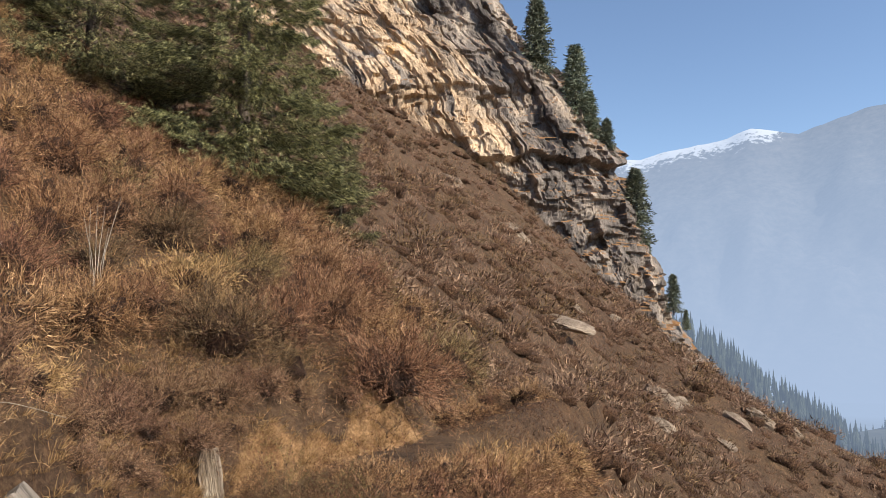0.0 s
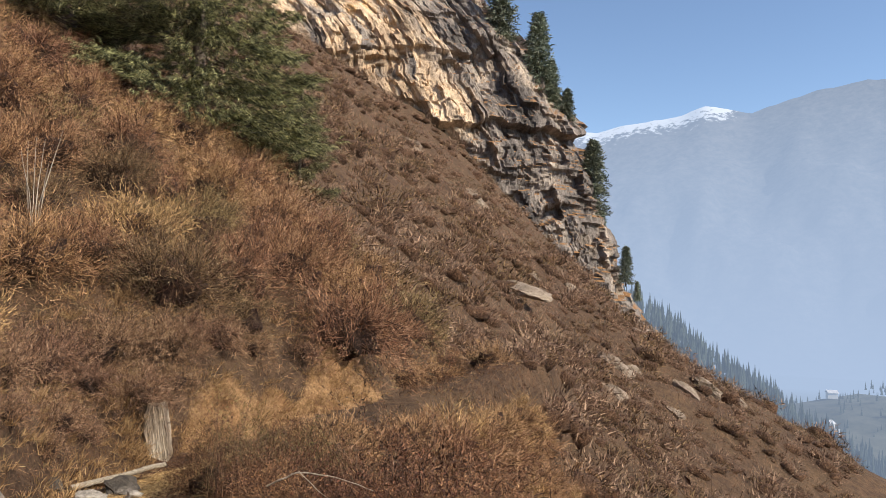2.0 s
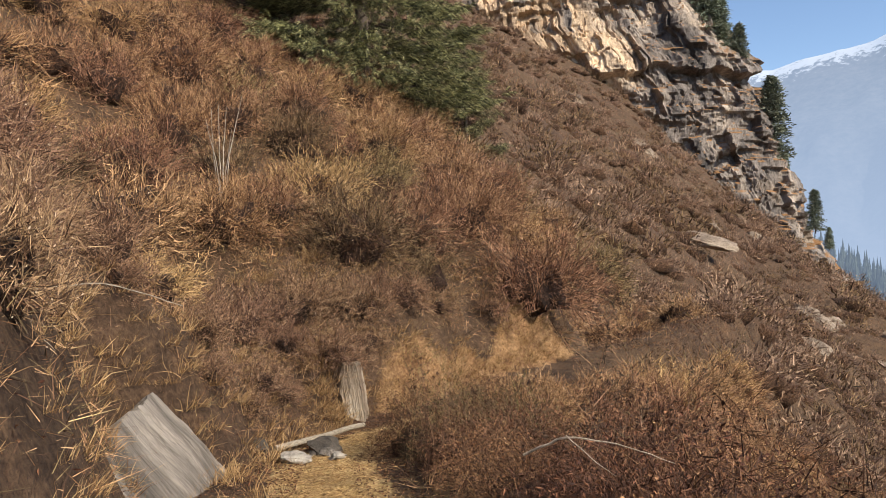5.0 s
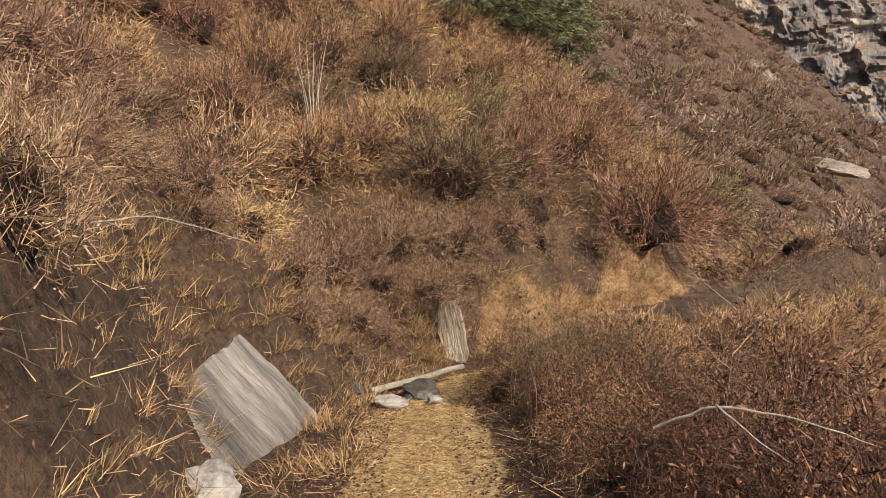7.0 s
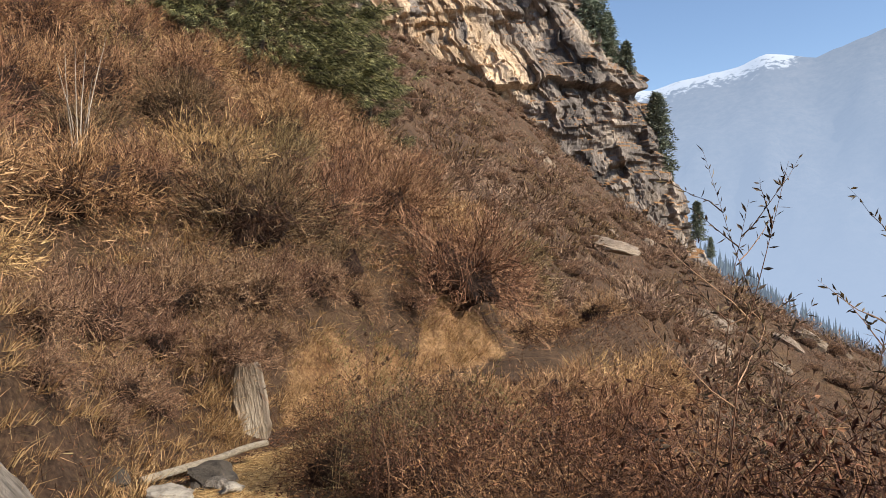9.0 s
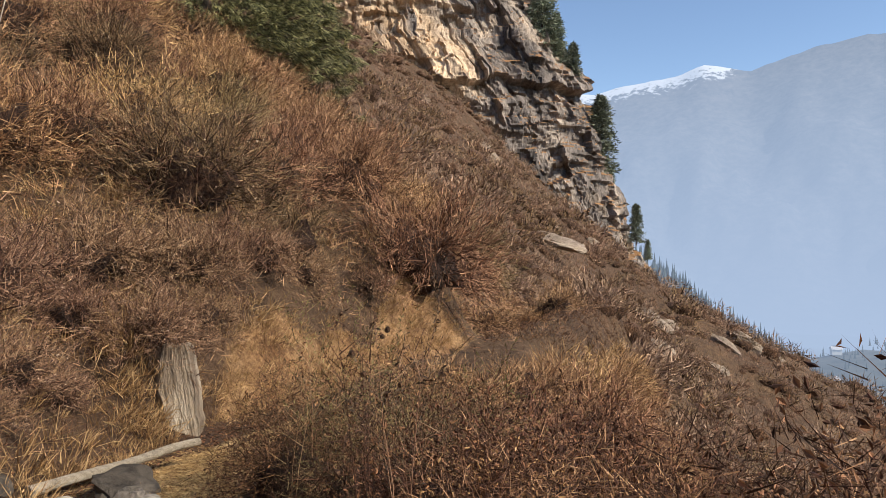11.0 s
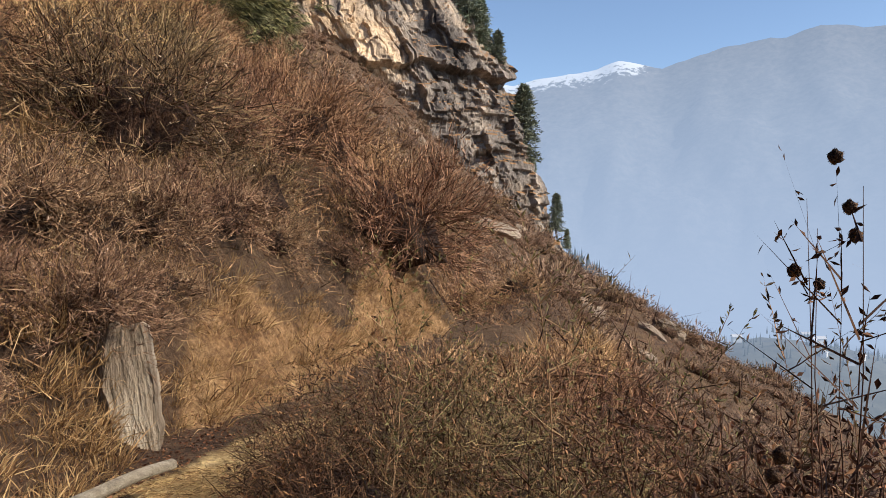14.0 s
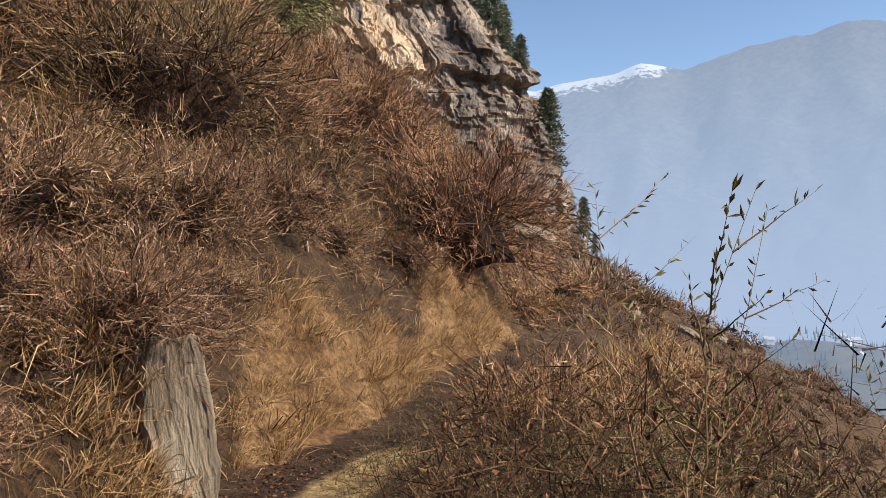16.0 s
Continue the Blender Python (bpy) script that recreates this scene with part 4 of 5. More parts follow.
def slope_grass():
    """The thin cover of dry grass and heath between the scrub of the far slope."""
    n = 110000
    y = 30 + 190 * rng.uniform(0, 1, n) ** 1.6
    x = rng.uniform(-0.35, 0.6, n) * y
    z = land(x, y)
    d, _ = trail_near(x, y)
    ok = (z > -100) & (fbm(x, y, 5, 3, 51) > -0.35) & (d > 0.7)
    base = np.stack([x, y, z - 0.03], 1)[ok]
    far_off = y[ok]
    n = len(base)
    way = unit(rng.normal(size=(n, 3)) * (0.6, 0.6, 0.3) + (0, 0, 0.8))
    co, tri = strips(base, way, rng.uniform(0.2, 0.5, n) * np.clip(far_off / 60, 0.7, 1.9), rng.uniform(0.02, 0.045, n) * np.clip(far_off / 60, 0.5, 2.2), rng, 0.2, 0.25, 1)
    kind = np.where(fbm(base[:, 0], base[:, 1], 7, 2, 52) + rng.uniform(-0.5, 0.5, n) > 0.25, 1, 0)
    ob = new("slope_grass", fast_mesh("slope_grass", co, tri, [DUSK, NEARTWIG], kind))
    tagged(ob, "thin cover of dry brown grass on the steep slope", "grass", kind="stuff")


slope_grass()


def straw_bank():
    protos = [tuft(rng, 46, 0.5, 0.5, 0.011) for _ in range(5)]
    x, y, z = pick(2600, -9, 2, 8, 27, 0.75)
    left = z > trail_near(x, y)[1]
    dense = ((fbm(x, y, 2.5, 2, 12) > 0.1) | (straw_share(x, y) > 0.2)) & left
    spots = [(a, b, c, rng.uniform(0.5, 1.1)) for a, b, c in zip(x[dense], y[dense], z[dense])]
    bx, by, bz = pick(2600, -6, 0.5, 18, 28, 0.9, lambda u, v: straw_share(u, v) > 0.25)
    spots += [(a, b, c, rng.uniform(0.3, 0.65)) for a, b, c in zip(bx[:700], by[:700], bz[:700])]
    spots += [(a, b, at_ground(a, b), rng.uniform(0.7, 1.2)) for a, b in zip(rng.uniform(-6.7, -5.85, 46), rng.uniform(17.9, 18.9, 46))]
    gx, gy, gz = pick(400, -7.5, -3.4, 5.5, 13.5, 1.25, lambda u, v: (np.hypot(u + 5.9, v - 11.3) > 1.5) & (np.hypot(u + 4.7, v - 9.3) > 1.0))
    spots += [(a, b, c, rng.uniform(0.3, 0.6)) for a, b, c in zip(gx[:240], gy[:240], gz[:240])]
    co, tri, _ = scatter(protos, spots, rng)
    ob = new("dry_grass", fast_mesh("dry_grass", co, tri, [STRAW]))
    tagged(ob, "tufts of dry golden grass on the bank beside the path", "grass", kind="stuff")


straw_bank()


def trodden_straw():
    """Short dry blades pressed flat along the footpath."""
    n = 26000
    y = rng.uniform(3, 18, n)
    x = np.interp(y, [p[1] for p in TRAIL_PTS], [p[0] for p in TRAIL_PTS]) + rng.normal(size=n) * 0.5
    base = np.stack([x, y, land(x, y) + 0.006], 1)
    way = unit(rng.normal(size=(n, 3)) * (1, 1, 0.16) + (0, 0, 0.14))
    co, tri = strips(base, way, rng.uniform(0.05, 0.16, n), rng.uniform(0.004, 0.009, n), rng, 0.0, 0.1, 1)
    ob = new("trodden_straw", fast_mesh("trodden_straw", co, tri, [STRAW]))
    tagged(ob, "flattened pale straw along the trodden footpath", "straw", kind="stuff")


trodden_straw()


def conifer(rng, h, r, mat, whorls, per, name="cedar_tree"):
    """A tapered trunk with whorls of drooping, feathery boughs."""
    root = new(name)
    a = np.linspace(0, 2 * np.pi, 9)[:-1]
    lv = np.linspace(0, 1, 6)
    co = np.concatenate([np.stack([np.cos(a) * 0.018 * h * (1 - 0.93 * t), np.sin(a) * 0.018 * h * (1 - 0.93 * t), np.full(8, t * h)], 1) for t in lv])
    q = np.array([[i * 8 + j, i * 8 + (j + 1) % 8, (i + 1) * 8 + (j + 1) % 8, (i + 1) * 8 + j] for i in range(5) for j in range(8)])
    trunk = new("trunk", fast_mesh("trunk", co, q, [BARK], None, True))
    trunk.parent = root
    n = whorls * per
    t = np.repeat(np.linspace(0.1, 0.99, whorls), per) + rng.normal(size=n) * 0.012
    ang = rng.uniform(0, 2 * np.pi, n)
    reach = r * np.clip(1 - t, 0.01, 1) ** 0.5 * rng.uniform(0.65, 1.12, n) + 0.03 * r
    limb_d = np.stack([np.cos(ang), np.sin(ang), 0.15 + 0.5 * t], 1)
    parts = []
    k = 24
    f = rng.uniform(0.12, 1.0, (n, k))
    base = np.stack([np.zeros(n), np.zeros(n), t * h], 1)[:, None] + limb_d[:, None] * (reach[:, None] * f)[..., None]
    base[..., 2] -= (reach[:, None] * f ** 2) * 0.28
    base = base.reshape(-1, 3) + rng.normal(size=(n * k, 3)) * (0.025 * h * 0.6)
    way = unit(np.repeat(limb_d, k, 0) * 0.7 + rng.normal(size=(n * k, 3)) * (0.6, 0.6, 0.35))
    parts.append(strips(base, way, rng.uniform(0.03, 0.06, n * k) * h, np.full(n * k, 0.016 * h), rng, 0.25, 0.15, 1))
    co, tri = joined(parts)
    crown = new("crown", fast_mesh("crown", co, tri, [mat]))
    crown.parent = root
    return root


def cliff_trees():
    src = []
    for i in range(3):
        t = conifer(rng, 1.0, 0.235, FARNEEDLE, 34, 9)
        tagged(t, "dark green cedar standing on the cliff's edge", "tree", "cedars along the cliff")
        src.append(t)
    spots = [(37.9, 292, 100, 34), (53.5, 292, 80, 34), (59, 293, 74, 22), (65.4, 292, 64, 20), (76, 291, 30, 33), (79.5, 290, 25, 11), (87, 282, 6, 15), (92.8, 286, 0, 8)]
    for i, (x, y, z, h) in enumerate(spots):
        m = Matrix.Translation((x, y, z)) @ Matrix.Rotation(i * 1.3, 4, "Z") @ Matrix.Scale(h, 4)
        if i < 3:
            src[i].matrix_basis = m
        else:
            copy_thing(src[i % 3], m).scale = (h, h, h)


cliff_trees()


def far_wood():
    protos = []
    for i in range(4):
        a = np.linspace(0, 2 * np.pi, 8)[:-1]
        co, tri = [], []
        for k in range(5):
            t = k / 5
            rr = 0.17 * (1 - t) * rng.uniform(0.8, 1.2, 7)
            o = len(co)
            co += [(math.cos(b) * c, math.sin(b) * c, 0.08 + t * 0.9) for b, c in zip(a, rr)] + [(0, 0, 0.08 + (t + 0.34) * 0.9)]
            tri += [(o + j, o + (j + 1) % 7, o + 7) for j in range(7)]
        protos.append((np.array(co, float), np.array(tri)))
    x = rng.uniform(120, 420, 1500)
    y = 620 + rng.normal(size=1500) * 45
    z = land(x, y)
    spots = [(a, b, c - 1, rng.uniform(9, 20)) for a, b, c in zip(x, y, z) if c > -185]
    xk = 560 + rng.normal(size=260) * 120
    yk = 740 + rng.normal(size=260) * 60
    spots += [(a, b, c - 1, rng.uniform(4, 11)) for a, b, c in zip(xk, yk, land(xk, yk))]
    co, tri, _ = scatter(protos, spots, rng)
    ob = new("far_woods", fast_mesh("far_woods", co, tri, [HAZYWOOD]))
    tagged(ob, "hazy conifer wood on the spur above the valley", "woodland", kind="stuff")


far_wood()


def pine(x0, y0, h, reach, limbs, tufts, blades, label, seed, low=1.3):
    """A big pine: long sagging boughs with drooping tufts of needles."""
    rng = np.random.default_rng(seed)
    root = new("pine_tree")
    root.location = (x0, y0, at_ground(x0, y0) - 0.3)
    tagged(root, label, "tree", "pines on the slope")
    a = np.linspace(0, 2 * np.pi, 11)[:-1]
    co = np.concatenate([np.stack([np.cos(a) * 0.017 * h * (1 - 0.9 * t), np.sin(a) * 0.017 * h * (1 - 0.9 * t), np.full(10, t * h)], 1) for t in np.linspace(0, 1, 8)])
    q = np.array([[i * 10 + j, i * 10 + (j + 1) % 10, (i + 1) * 10 + (j + 1) % 10, (i + 1) * 10 + j] for i in range(7) for j in range(10)])
    new("trunk", fast_mesh("trunk", co, q, [BARK], None, True)).parent = root
    boughs, tb, td = [], [], []
    for k in range(limbs):
        t = 0.85 * rng.uniform(0, 1) ** low + 0.01
        ang = rng.uniform(0, 2 * np.pi)
        L = (reach * (1 - t) ** 0.7 + 0.5) * rng.uniform(0.6, 1.12)
        d = np.array([math.cos(ang), math.sin(ang), 0.12])
        f = np.linspace(0, 1, 9)
        line = np.array([0, 0, 0.5 + t * h]) + d * (L * f)[:, None] + np.stack([0 * f, 0 * f, -L * 0.55 * f + L * 0.30 * f ** 2.2], 1)
        for i in range(8):
            boughs.append(strips(line[i:i + 1], unit(line[i + 1] - line[i])[None], np.array([np.linalg.norm(line[i + 1] - line[i]) * 1.3]), np.array([0.016 * reach * (1 - f[i] * 0.85)]), rng, 0, 0, 1))
        m = int(L * tufts)
        s = rng.uniform(0.3, 1.0, m) ** 0.65
        p = np.stack([np.interp(s, f, line[:, c]) for c in range(3)], 1)
        side = np.array([-d[1], d[0], 0])
        wide = rng.uniform(-1, 1, m) * 0.19 * L * np.sin(np.pi * np.clip(s, 0.15, 0.95)) ** 0.5
        p = p + side * wide[:, None] + rng.normal(size=(m, 3)) * (0.1, 0.1, 0.07)
        tb.append(p)
        td.append(unit(d * 0.8 + side * (wide / L * 3)[:, None] + rng.normal(size=(m, 3)) * 0.3 + (0, 0, 0.25)))
    p, d = np.concatenate(tb), np.concatenate(td)
    k = blades
    base = np.repeat(p, k, 0) + np.repeat(d, k, 0) * rng.uniform(-0.45, 0.2, (len(p) * k, 1)) + rng.normal(size=(len(p) * k, 3)) * 0.03
    way = unit(np.repeat(d, k, 0) + rng.normal(size=(len(p) * k, 3)) * 0.34)
    n = len(base)
    crown = strips(base, way, rng.uniform(0.2, 0.4, n), rng.uniform(0.025, 0.05, n), rng, 0.6, 0.08, 1)
    ob = tagged(new("bough_frame", fast_mesh("bough_frame", *joined(boughs), [BARK])), kind="stuff")
    ob.parent = root
    new("foliage", fast_mesh("foliage", *crown, [NEEDLE])).parent = root
    return root


pine(-12.0, 43.8, 26.0, 7.4, 360, 4, 40, "large blue pine with drooping tufts of needles on the slope", 4)
pine(-21.0, 43.0, 22.0, 7.0, 190, 4, 28, "dark pine standing high on the slope", 5, 2.4)
pine(-27.5, 42.0, 20.0, 7.0, 160, 4, 26, "dark pine standing high on the slope", 6, 2.4)
pine(-7.0, 50.5, 8.5, 2.2, 110, 13, 9, "small pine beside the large one", 7)


# ------------------------------------------------------------ rocks, log
def rock(name, size, mat, seed, amp=0.25, cuts=7, sub=4):
    """An angular stone: a ball cut by random planes, then roughened."""
    r = np.random.default_rng(seed)
    bm = bmesh.new()
    bmesh.ops.create_icosphere(bm, subdivisions=sub, radius=1)
    planes = [(Vector(unit(r.normal(size=3))), r.uniform(0.5, 0.8)) for _ in range(cuts)]
    off = Vector(r.uniform(-9, 9, 3))
    for v in bm.verts:
        for n, dd in planes:
            e = v.co.dot(n) - dd
            if e > 0:
                v.co -= n * e
        v.co *= 1 + amp * 0.4 * noise.noise(v.co * 2.2 + off) + amp * 0.2 * noise.noise(v.co * 7 + off)
        v.co = Vector((v.co.x * size[0], v.co.y * size[1], v.co.z * size[2]))
    me = bpy.data.meshes.new(name)
    bm.to_mesh(me)
    bm.free()
    me.materials.append(mat)
    return new(name, me)


def slab(name, w, h, d, mat, seed, ribs=0.12, taper=(1, 1), slant=0.0, sub=34):
    """A standing plate of layered rock with a ragged outline and ribs along its grain."""
    r = np.random.default_rng(seed)
    bm = bmesh.new()
    bmesh.ops.create_cube(bm, size=1)
    bmesh.ops.subdivide_edges(bm, edges=bm.edges[:], cuts=sub, use_grid_fill=True)
    off = Vector(r.uniform(-9, 9, 3))
    for v in bm.verts:
        p = v.co.copy()
        k = taper[0] + (taper[1] - taper[0]) * (p.z + 0.5) + 0.05 * noise.noise(Vector((p.z * 7, 3, 0)) + off)
        x = p.x * w * k + 0.045 * w * noise.noise(p * 3 + off) + 0.035 * w * noise.noise(p * 9 + off)
        rib = ribs * (noise.noise(Vector((p.x * 5, p.z * 0.8, 1)) + off) + 0.7 * noise.noise(Vector((p.x * 17, p.z * 2.0, 5)) + off) + 0.5 * noise.noise(Vector((p.x * 34, p.z * 5, 5)) + off)) + 0.12 * noise.noise(p * 2.2 + off)
        y = p.y * d + (rib if p.y < 0 else 0) * d
        z = p.z * h * (1 + 0.08 * noise.noise(Vector((p.x * 4, 7, 0)) + off) + 0.09 * noise.noise(Vector((p.x * 13, 9, 0)) + off)) + slant * h * p.x * p.z
        v.co = Vector((x, y, z))
    me = bpy.data.meshes.new(name)
    bm.to_mesh(me)
    bm.free()
    me.materials.append(mat)
    return new(name, me)


def shard(name, mat, seed):
    """An upright wedge of splintered rock: a narrow top, a shoulder, two faces that meet in a ridge, splits along the grain."""
    r = np.random.default_rng(seed)
    off = Vector(r.uniform(-9, 9, 3))
    nu, nv = 44, 36
    front, back = [], []
    for i in range(nv):
        v = i / (nv - 1)
        lo = np.interp(v, [0, 0.1, 0.55, 0.85, 1], [-0.2, -0.3, -0.46, -0.43, -0.34]) + 0.03 * noise.noise(Vector((v * 9, 1, 0)) + off)
        hi = np.interp(v, [0, 0.5, 1], [0.34, 0.26, 0.14]) + 0.02 * noise.noise(Vector((v * 11, 4, 0)) + off)
        for j in range(nu):
            u = j / (nu - 1)
            x = lo + (hi - lo) * u
            ridge = 0.40 + 0.05 * noise.noise(Vector((v * 4, 8, 0)) + off)
            y = -0.16 + (0.42 * max(0.0, ridge - u) + 0.16 * max(0.0, u - ridge))
            split = noise.noise(Vector((u * 7 + v, v * 0.7, 1)) + off) + 0.7 * noise.noise(Vector((u * 19 + v * 2, v * 1.3, 5)) + off)
            y += 0.018 * math.floor(split * 3) / 3 + 0.01 * noise.noise(Vector((u * 40, v * 6, 2)) + off)
            z = 1.24 * v + (v - 0.5) * 0.1 * noise.noise(Vector((u * 9, 3, 0)) + off) + (0.06 if v > 0.97 else 0) * noise.noise(Vector((u * 23, 3, 0)) + off)
            front.append((x, y, z))
            back.append((x, 0.42, z))
    co = np.array(front + back)
    q = grid_quads(nv, nu)
    m = nu * nv
    rim = [(i * nu, (i + 1) * nu) for i in range(nv - 1)] + [((i + 1) * nu + nu - 1, i * nu + nu - 1) for i in range(nv - 1)]
    rim += [(j + 1, j) for j in range(nu - 1)] + [((nv - 1) * nu + j, (nv - 1) * nu + j + 1) for j in range(nu - 1)]
    q = np.concatenate([q[:, ::-1], q + m, np.array([(a, b, b + m, a + m) for a, b in rim])])
    return new(name, fast_mesh(name, co, q, [mat], None, False))


def log(name, a, b, r, seed):
    a, b = Vector(a), Vector(b)
    n, k = 18, 10
    u = (b - a).normalized()
    s = u.cross(Vector((0, 0, 1))).normalized()
    w = s.cross(u)
    co = []
    for i in range(n):
        t = i / (n - 1)
        c = a.lerp(b, t) + s * 0.018 * noise.noise(Vector((t * 3, seed, 0))) + w * 0.02 * noise.noise(Vector((t * 3, seed, 5)))
        for j in range(k):
            g = 2 * math.pi * j / k
            rr = r * (1 - 0.25 * t) * (1 + 0.22 * noise.noise(Vector((math.cos(g) * 2, math.sin(g) * 2 + seed, t * 2))))
            co.append(c + (s * math.cos(g) + w * math.sin(g)) * rr)
    faces = [(i * k + j, i * k + (j + 1) % k, (i + 1) * k + (j + 1) % k, (i + 1) * k + j) for i in range(n - 1) for j in range(k)]
    faces += [tuple(range(k - 1, -1, -1)), tuple(range((n - 1) * k, n * k))]
    return mesh_object(name, [tuple(v) for v in co], faces, WOOD)


PLATE = rock_material("pale_schist", (0.09, 0.055, 0.035), (0.26, 0.20, 0.143), (0.48, 0.41, 0.315), 2.6, (2.2, 2.2, 0.4), relief=0.8)


def stones():
    b = slab("boulder", 3.8, 2.7, 0.9, SLATE, 3, 0.03, (1.0, 0.8), 0.1)
    b.matrix_basis = pose(-6.1, 11.5, -2.5, -38, -3, 106)
    tagged(b, "large grey leaning boulder with a smooth streaked face", "boulder")
    b2 = rock("boulder", (0.34, 0.42, 0.28), PALE, 21, 0.4)
    b2.matrix_basis = pose(-4.82, 8.72, -1.62, 10, -20, 30)
    tagged(b2, "rounded pale boulder half buried in the bank", "boulder")
    p = shard("rock_plate", PLATE, 8)
    p.matrix_basis = pose(-5.72, 18.6, -2.74, -4, 0, 4)
    tagged(p, "pale upright plate of splintered rock in the bank", "rock")
    s = rock("slab_rock", (4.2, 3.4, 0.8), TANROCK, 5, 0.4, 9)
    s.matrix_basis = pose(14.2, 87, at_ground(14.2, 87) + 1.5, 14, 13, -6)
    tagged(s, "flat grey rock slab jutting from the slope", "rock")
    for i, (x, y, z, size, mat, label) in enumerate((
            (-5.45, 14.4, -2.42, (0.34, 0.24, 0.13), PALE, "pale flat stone lying on the footpath"),
            (-4.85, 14.75, -2.46, (0.2, 0.16, 0.1), PALE, "small pale stone lying on the footpath"),
            (-5.1, 15.1, -2.5, (0.16, 0.13, 0.09), SLATE, "small grey stone beside the footpath"),
            (-5.25, 15.35, -2.5, (0.5, 0.34, 0.12), DARKROCK, "dark boulder lying at the footpath's edge"),
            (-6.35, 15.15, -2.45, (0.3, 0.2, 0.09), DARKROCK, "dark stone lying below the bank"))):
        q = rock("stone", size, mat, 30 + i, 0.6, 12, 3)
        q.matrix_basis = pose(x, y, max(z, at_ground(x, y) + 0.3 * size[2]), 6 * i, -5, 25 * i)
        tagged(q, label, "stone")
    w = log("fallen_log", (-6.12, 15.25, -2.49), (-4.98, 16.98, -2.44), 0.055, 2)
    tagged(w, "weathered pale pole lying across stones beside the footpath", "log")


stones()


def branch(lines, name="branch", part_name="twig"):
    """Bare wood: tapered tubes along bent lines, each (points, radius at the foot)."""
    root = new(name)
    r = np.random.default_rng(len(lines) + 3)
    for pts, rad in lines:
        pts = np.array(pts, float)
        t = np.linspace(0, len(pts) - 1, 5 * (len(pts) - 1) + 1)
        line = np.stack([np.interp(t, np.arange(len(pts)), pts[:, c]) for c in range(3)], 1)
        line[1:-1] = 0.5 * line[1:-1] + 0.25 * (line[:-2] + line[2:])
        line += r.normal(size=line.shape) * 0.35 * rad
        ax = unit(np.gradient(line, axis=0))
        sd = unit(np.cross(ax, [0.3, 0.2, 1.0] if abs(ax[0, 2]) < 0.8 else [1.0, 0.2, 0.1]))
        up = np.cross(ax, sd)
        g = np.linspace(0, 2 * np.pi, 7)[:-1]
        w = rad * (1 - 0.75 * t / t[-1])
        co = line[:, None] + w[:, None, None] * (np.cos(g)[None, :, None] * sd[:, None] + np.sin(g)[None, :, None] * up[:, None])
        m = len(line)
        q = np.array([[i * 6 + j, i * 6 + (j + 1) % 6, (i + 1) * 6 + (j + 1) % 6, (i + 1) * 6 + j] for i in range(m - 1) for j in range(6)])
        new(part_name, fast_mesh(part_name, co.reshape(-1, 3), q, [PALEBARK], None, True)).parent = root
    return root


def bare_wood():
    b = branch([([(-1.3, 6.95, -0.3), (-1.06, 6.87, -0.17), (-0.79, 6.84, -0.2), (-0.5, 6.78, -0.28)], 0.008),
                ([(-1.06, 6.87, -0.17), (-0.9, 6.8, -0.3), (-0.8, 6.78, -0.36)], 0.004)])
    tagged(b, "pale bare dead branch sticking out of the shrubs", "branch", "dead branches by the footpath")
    b = branch([([(-5.7, 7.8, at_ground(-5.7, 7.8)), (-5.4, 8.1, 0.63), (-4.9, 8.5, 0.68), (-4.4, 8.9, 0.45)], 0.012),
                ([(-5.7, 7.8, at_ground(-5.7, 7.8)), (-5.65, 7.8, 0.5), (-5.4, 8.1, 0.43), (-5.2, 8.3, 0.12)], 0.009)])
    tagged(b, "thin pale dead branch arching out of the bank's shrubs", "branch", "dead branches by the footpath")
    x, y = -10.2, 21.9
    z = at_ground(x, y)
    r = np.random.default_rng(12)
    lines = []
    for i in range(6):
        dx, dy, h = r.uniform(-0.45, 0.45), r.uniform(-0.3, 0.3), 5.4 - z - r.uniform(0, 1.0)
        lines.append(([(x + 0.12 * dx, y + 0.12 * dy, z - 0.1), (x + 0.5 * dx, y + 0.5 * dy, z + 0.5 * h), (x + 1.3 * dx + r.normal() * 0.15, y + dy, z + h)], 0.02))
    tagged(branch(lines, "bare_tree", "stem"), "clump of pale thin bare stems standing among the shrubs", "tree")


bare_wood()


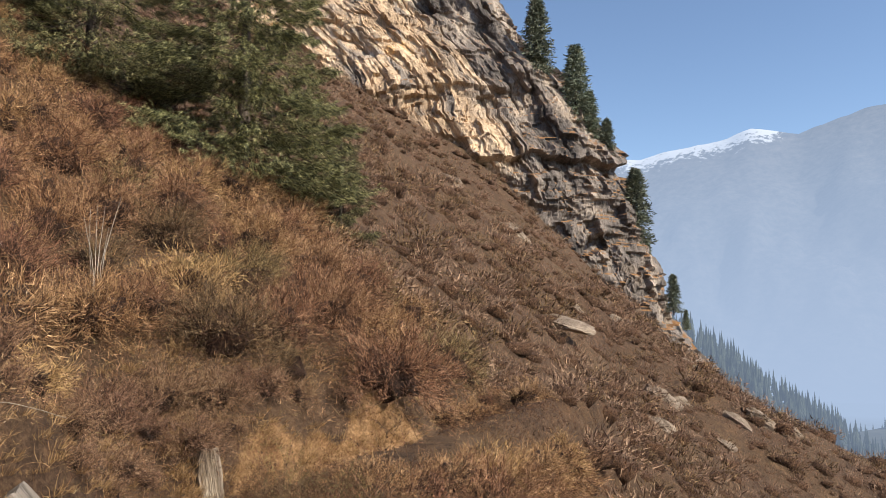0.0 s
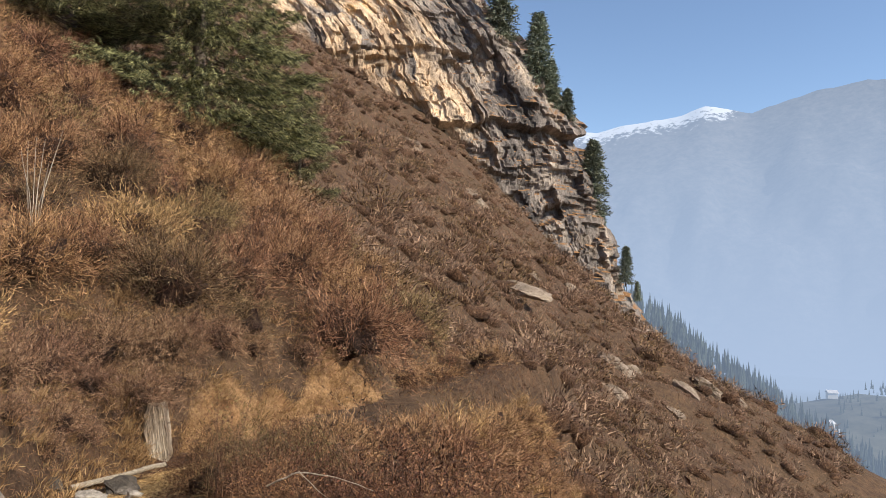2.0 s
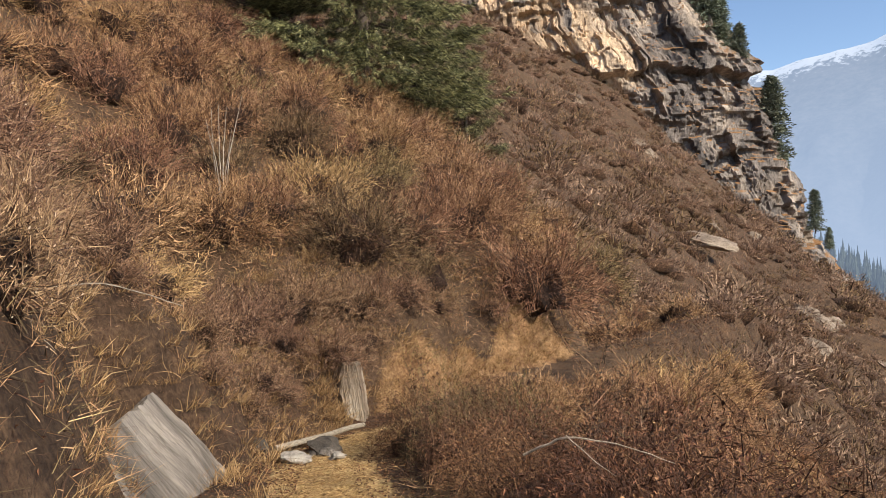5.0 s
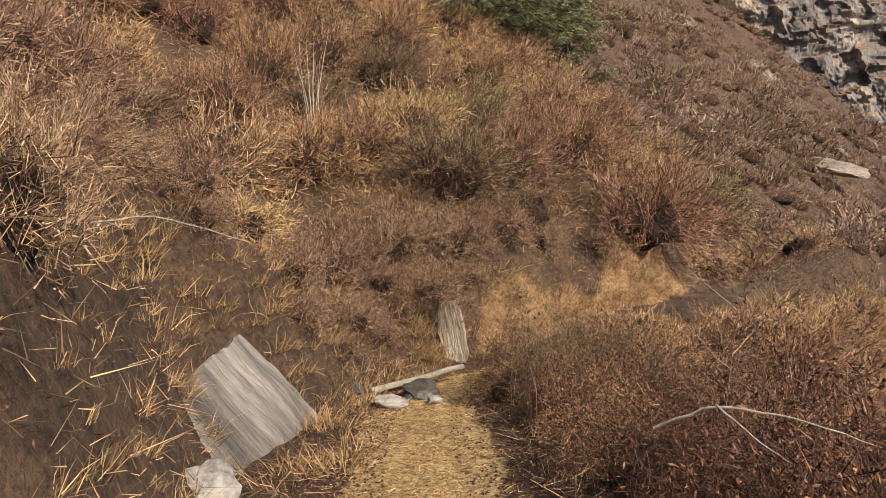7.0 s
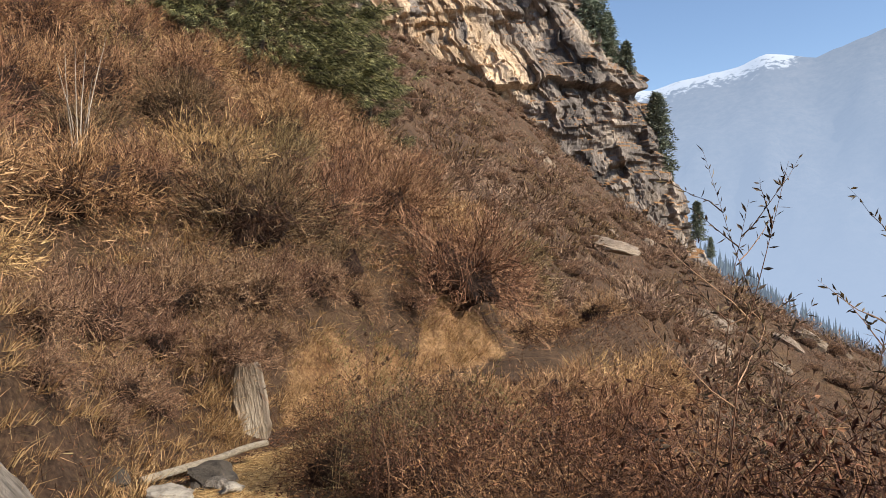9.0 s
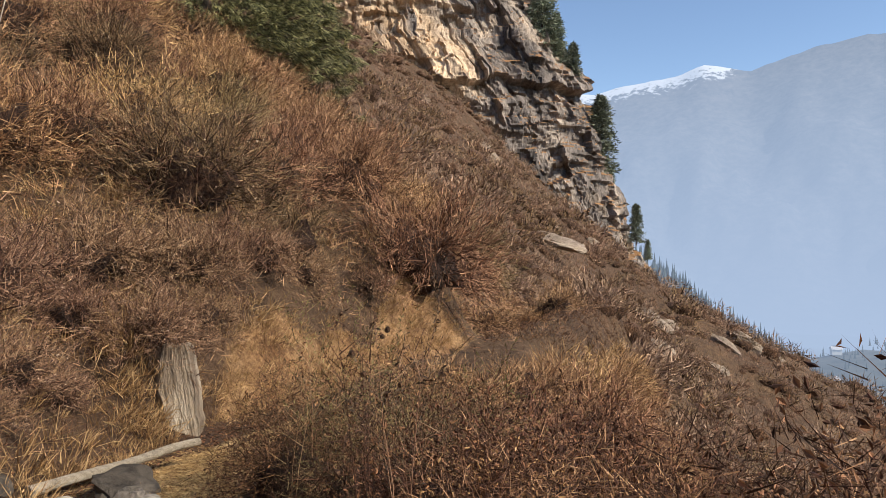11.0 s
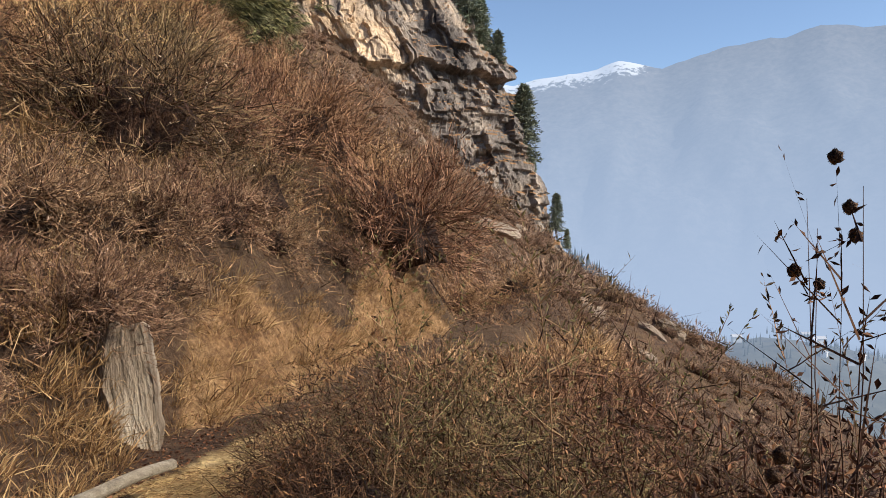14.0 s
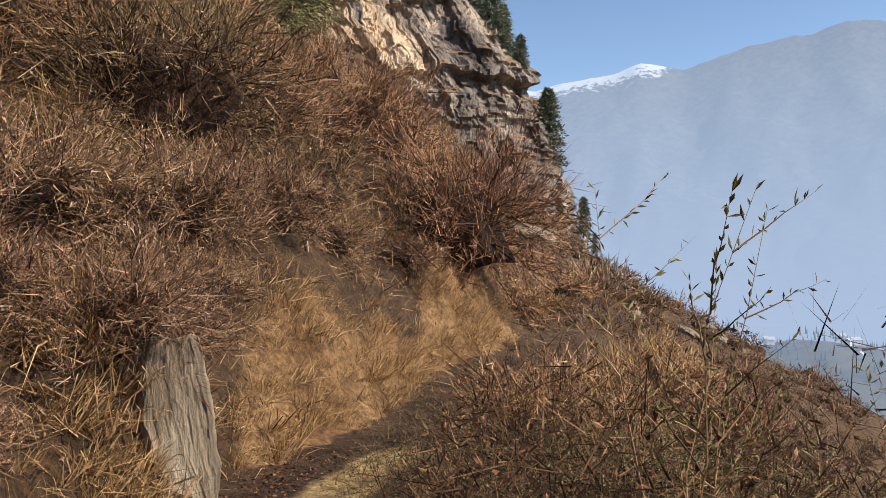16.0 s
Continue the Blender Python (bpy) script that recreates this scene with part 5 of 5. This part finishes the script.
def seed_stalks():
    """A dry herb: a few stiff stalks that fork into small round seed heads."""
    root = new("dry_herb")
    x, y = -2.78, 12.0
    root.location = (x, y, at_ground(x, y) - 0.05)
    r = np.random.default_rng(31)
    stalk, ends = [], []
    for i in range(4):
        d = unit(np.array([r.normal() * 0.1, r.normal() * 0.1, 1.0]))
        L = r.uniform(1.4, 1.65)
        ts = np.linspace(0, 1, 6)
        stalk.append(tube(d * (L * ts)[:, None] + r.normal(size=(6, 3)) * 0.008, 0.0035 * (1.15 - ts)))
        for k in range(14):
            p = d * L * r.uniform(0.5, 1.0)
            e = unit(d * 0.6 + r.normal(size=3) * 0.7)
            l2 = r.uniform(0.06, 0.28)
            stalk.append(strips(p[None], e[None], np.array([l2]), np.array([0.005]), r, 0, 0, 2))
            lb = p + e * (l2 * r.uniform(0.2, 1, (5, 1)))
            stalk.append(leaves(lb, unit(r.normal(size=(5, 3))), r.uniform(0.015, 0.03, 5), r.uniform(0.006, 0.01, 5), r))
            if k < 3:
                stalk.append(strips(p[None], e[None], np.array([l2 + 0.02]), np.array([0.006]), r, 0, 0, 1))
                ends.append(p + e * l2)
    new("stalk", fast_mesh("stalk", *joined(stalk), [DARKTWIG])).parent = root
    co, tri = lump(r, 0.02, 1.15, 3, 0.3)
    fuzz = strips(co, unit(co + r.normal(size=co.shape) * 0.01), r.uniform(0.002, 0.006, len(co)), np.full(len(co), 0.0018), r, 0, 0.2, 1)
    head = fast_mesh("seed_head", *joined([(co, tri), fuzz]), [CORE])
    for i, p in enumerate(ends):
        ob = new("seed_head", head)
        ob.parent = root
        ob.location = p
        ob.scale = [r.uniform(0.6, 0.9)] * 3
    tagged(root, "tall dry herb with brown seed heads beside the footpath", "plant")


seed_stalks()


def outcrops():
    """Bare rock ribs that break through the scrub of the far slope."""
    for i, (x, y, sx, sz) in enumerate(((27, 92, 3.0, 1.3), (30, 95, 2.4, 1.1), (38, 96, 3.2, 1.2), (42, 100, 2.6, 1.0), (22, 76, 1.8, 0.8),
                                        (50, 110, 3.0, 1.1), (20, 118, 3.0, 1.4), (30, 130, 3.5, 1.5), (46, 140, 4.0, 1.6), (15, 150, 4.0, 1.8), (2, 160, 4.5, 2.0), (33, 88, 2.2, 0.9))):
        q = rock("outcrop", (sx, sx * 0.7, sz), TANROCK, 60 + i, 0.5, sub=3)
        q.matrix_basis = pose(x, y, at_ground(x, y) - 0.25 * sz, 14, 36, 8 * (i % 4) - 12)
        tagged(q, "bare rock outcrop breaking through the brown scrub", "rock", "outcrops on the slope")


outcrops()


# ------------------------------------------------------------ the town in the valley
def town():
    """Small houses with pale roofs, far down on the valley floor and on the knoll."""
    body = np.array([(-1, -0.7, -0.4), (1, -0.7, -0.4), (1, 0.7, -0.4), (-1, 0.7, -0.4), (-1, -0.7, 0.8), (1, -0.7, 0.8), (1, 0.7, 0.8), (-1, 0.7, 0.8)], float)
    walls = np.array([(0, 1, 5, 4), (1, 2, 6, 5), (2, 3, 7, 6), (3, 0, 4, 7), (4, 5, 6, 7)])
    cap = np.array([(-1.15, -0.9, 0.81), (1.15, -0.9, 0.81), (1.15, 0.9, 0.81), (-1.15, 0.9, 0.81), (-1.15, 0, 1.4), (1.15, 0, 1.4)], float)
    slopes = np.array([(0, 1, 5, 4), (2, 3, 4, 5), (3, 2, 1, 0)])
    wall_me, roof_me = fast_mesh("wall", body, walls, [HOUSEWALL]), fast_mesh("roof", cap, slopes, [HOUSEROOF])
    r = np.random.default_rng(15)
    first = None
    for i in range(46):
        if i < 10:
            x, y = 520 + r.normal() * 70, 735 + r.normal() * 30
            size = r.uniform(4, 6)
        else:
            a, far_off = radians(r.uniform(22, 41)), r.uniform(980, 1750)
            x, y, size = far_off * math.sin(a), far_off * math.cos(a), r.uniform(6, 11)
        m = pose(x, y, at_ground(x, y), 0, 0, r.uniform(0, 180)) @ Matrix.Scale(size, 4)
        if first is None:
            first = new("house")
            tagged(first, "small pale-roofed house down in the hazy valley", "house", "houses of the town")
            for me in (wall_me, roof_me):
                new(me.name, me).parent = first
            first.matrix_basis = m
        else:
            copy_thing(first, Matrix.Identity(4)).matrix_basis = m


town()
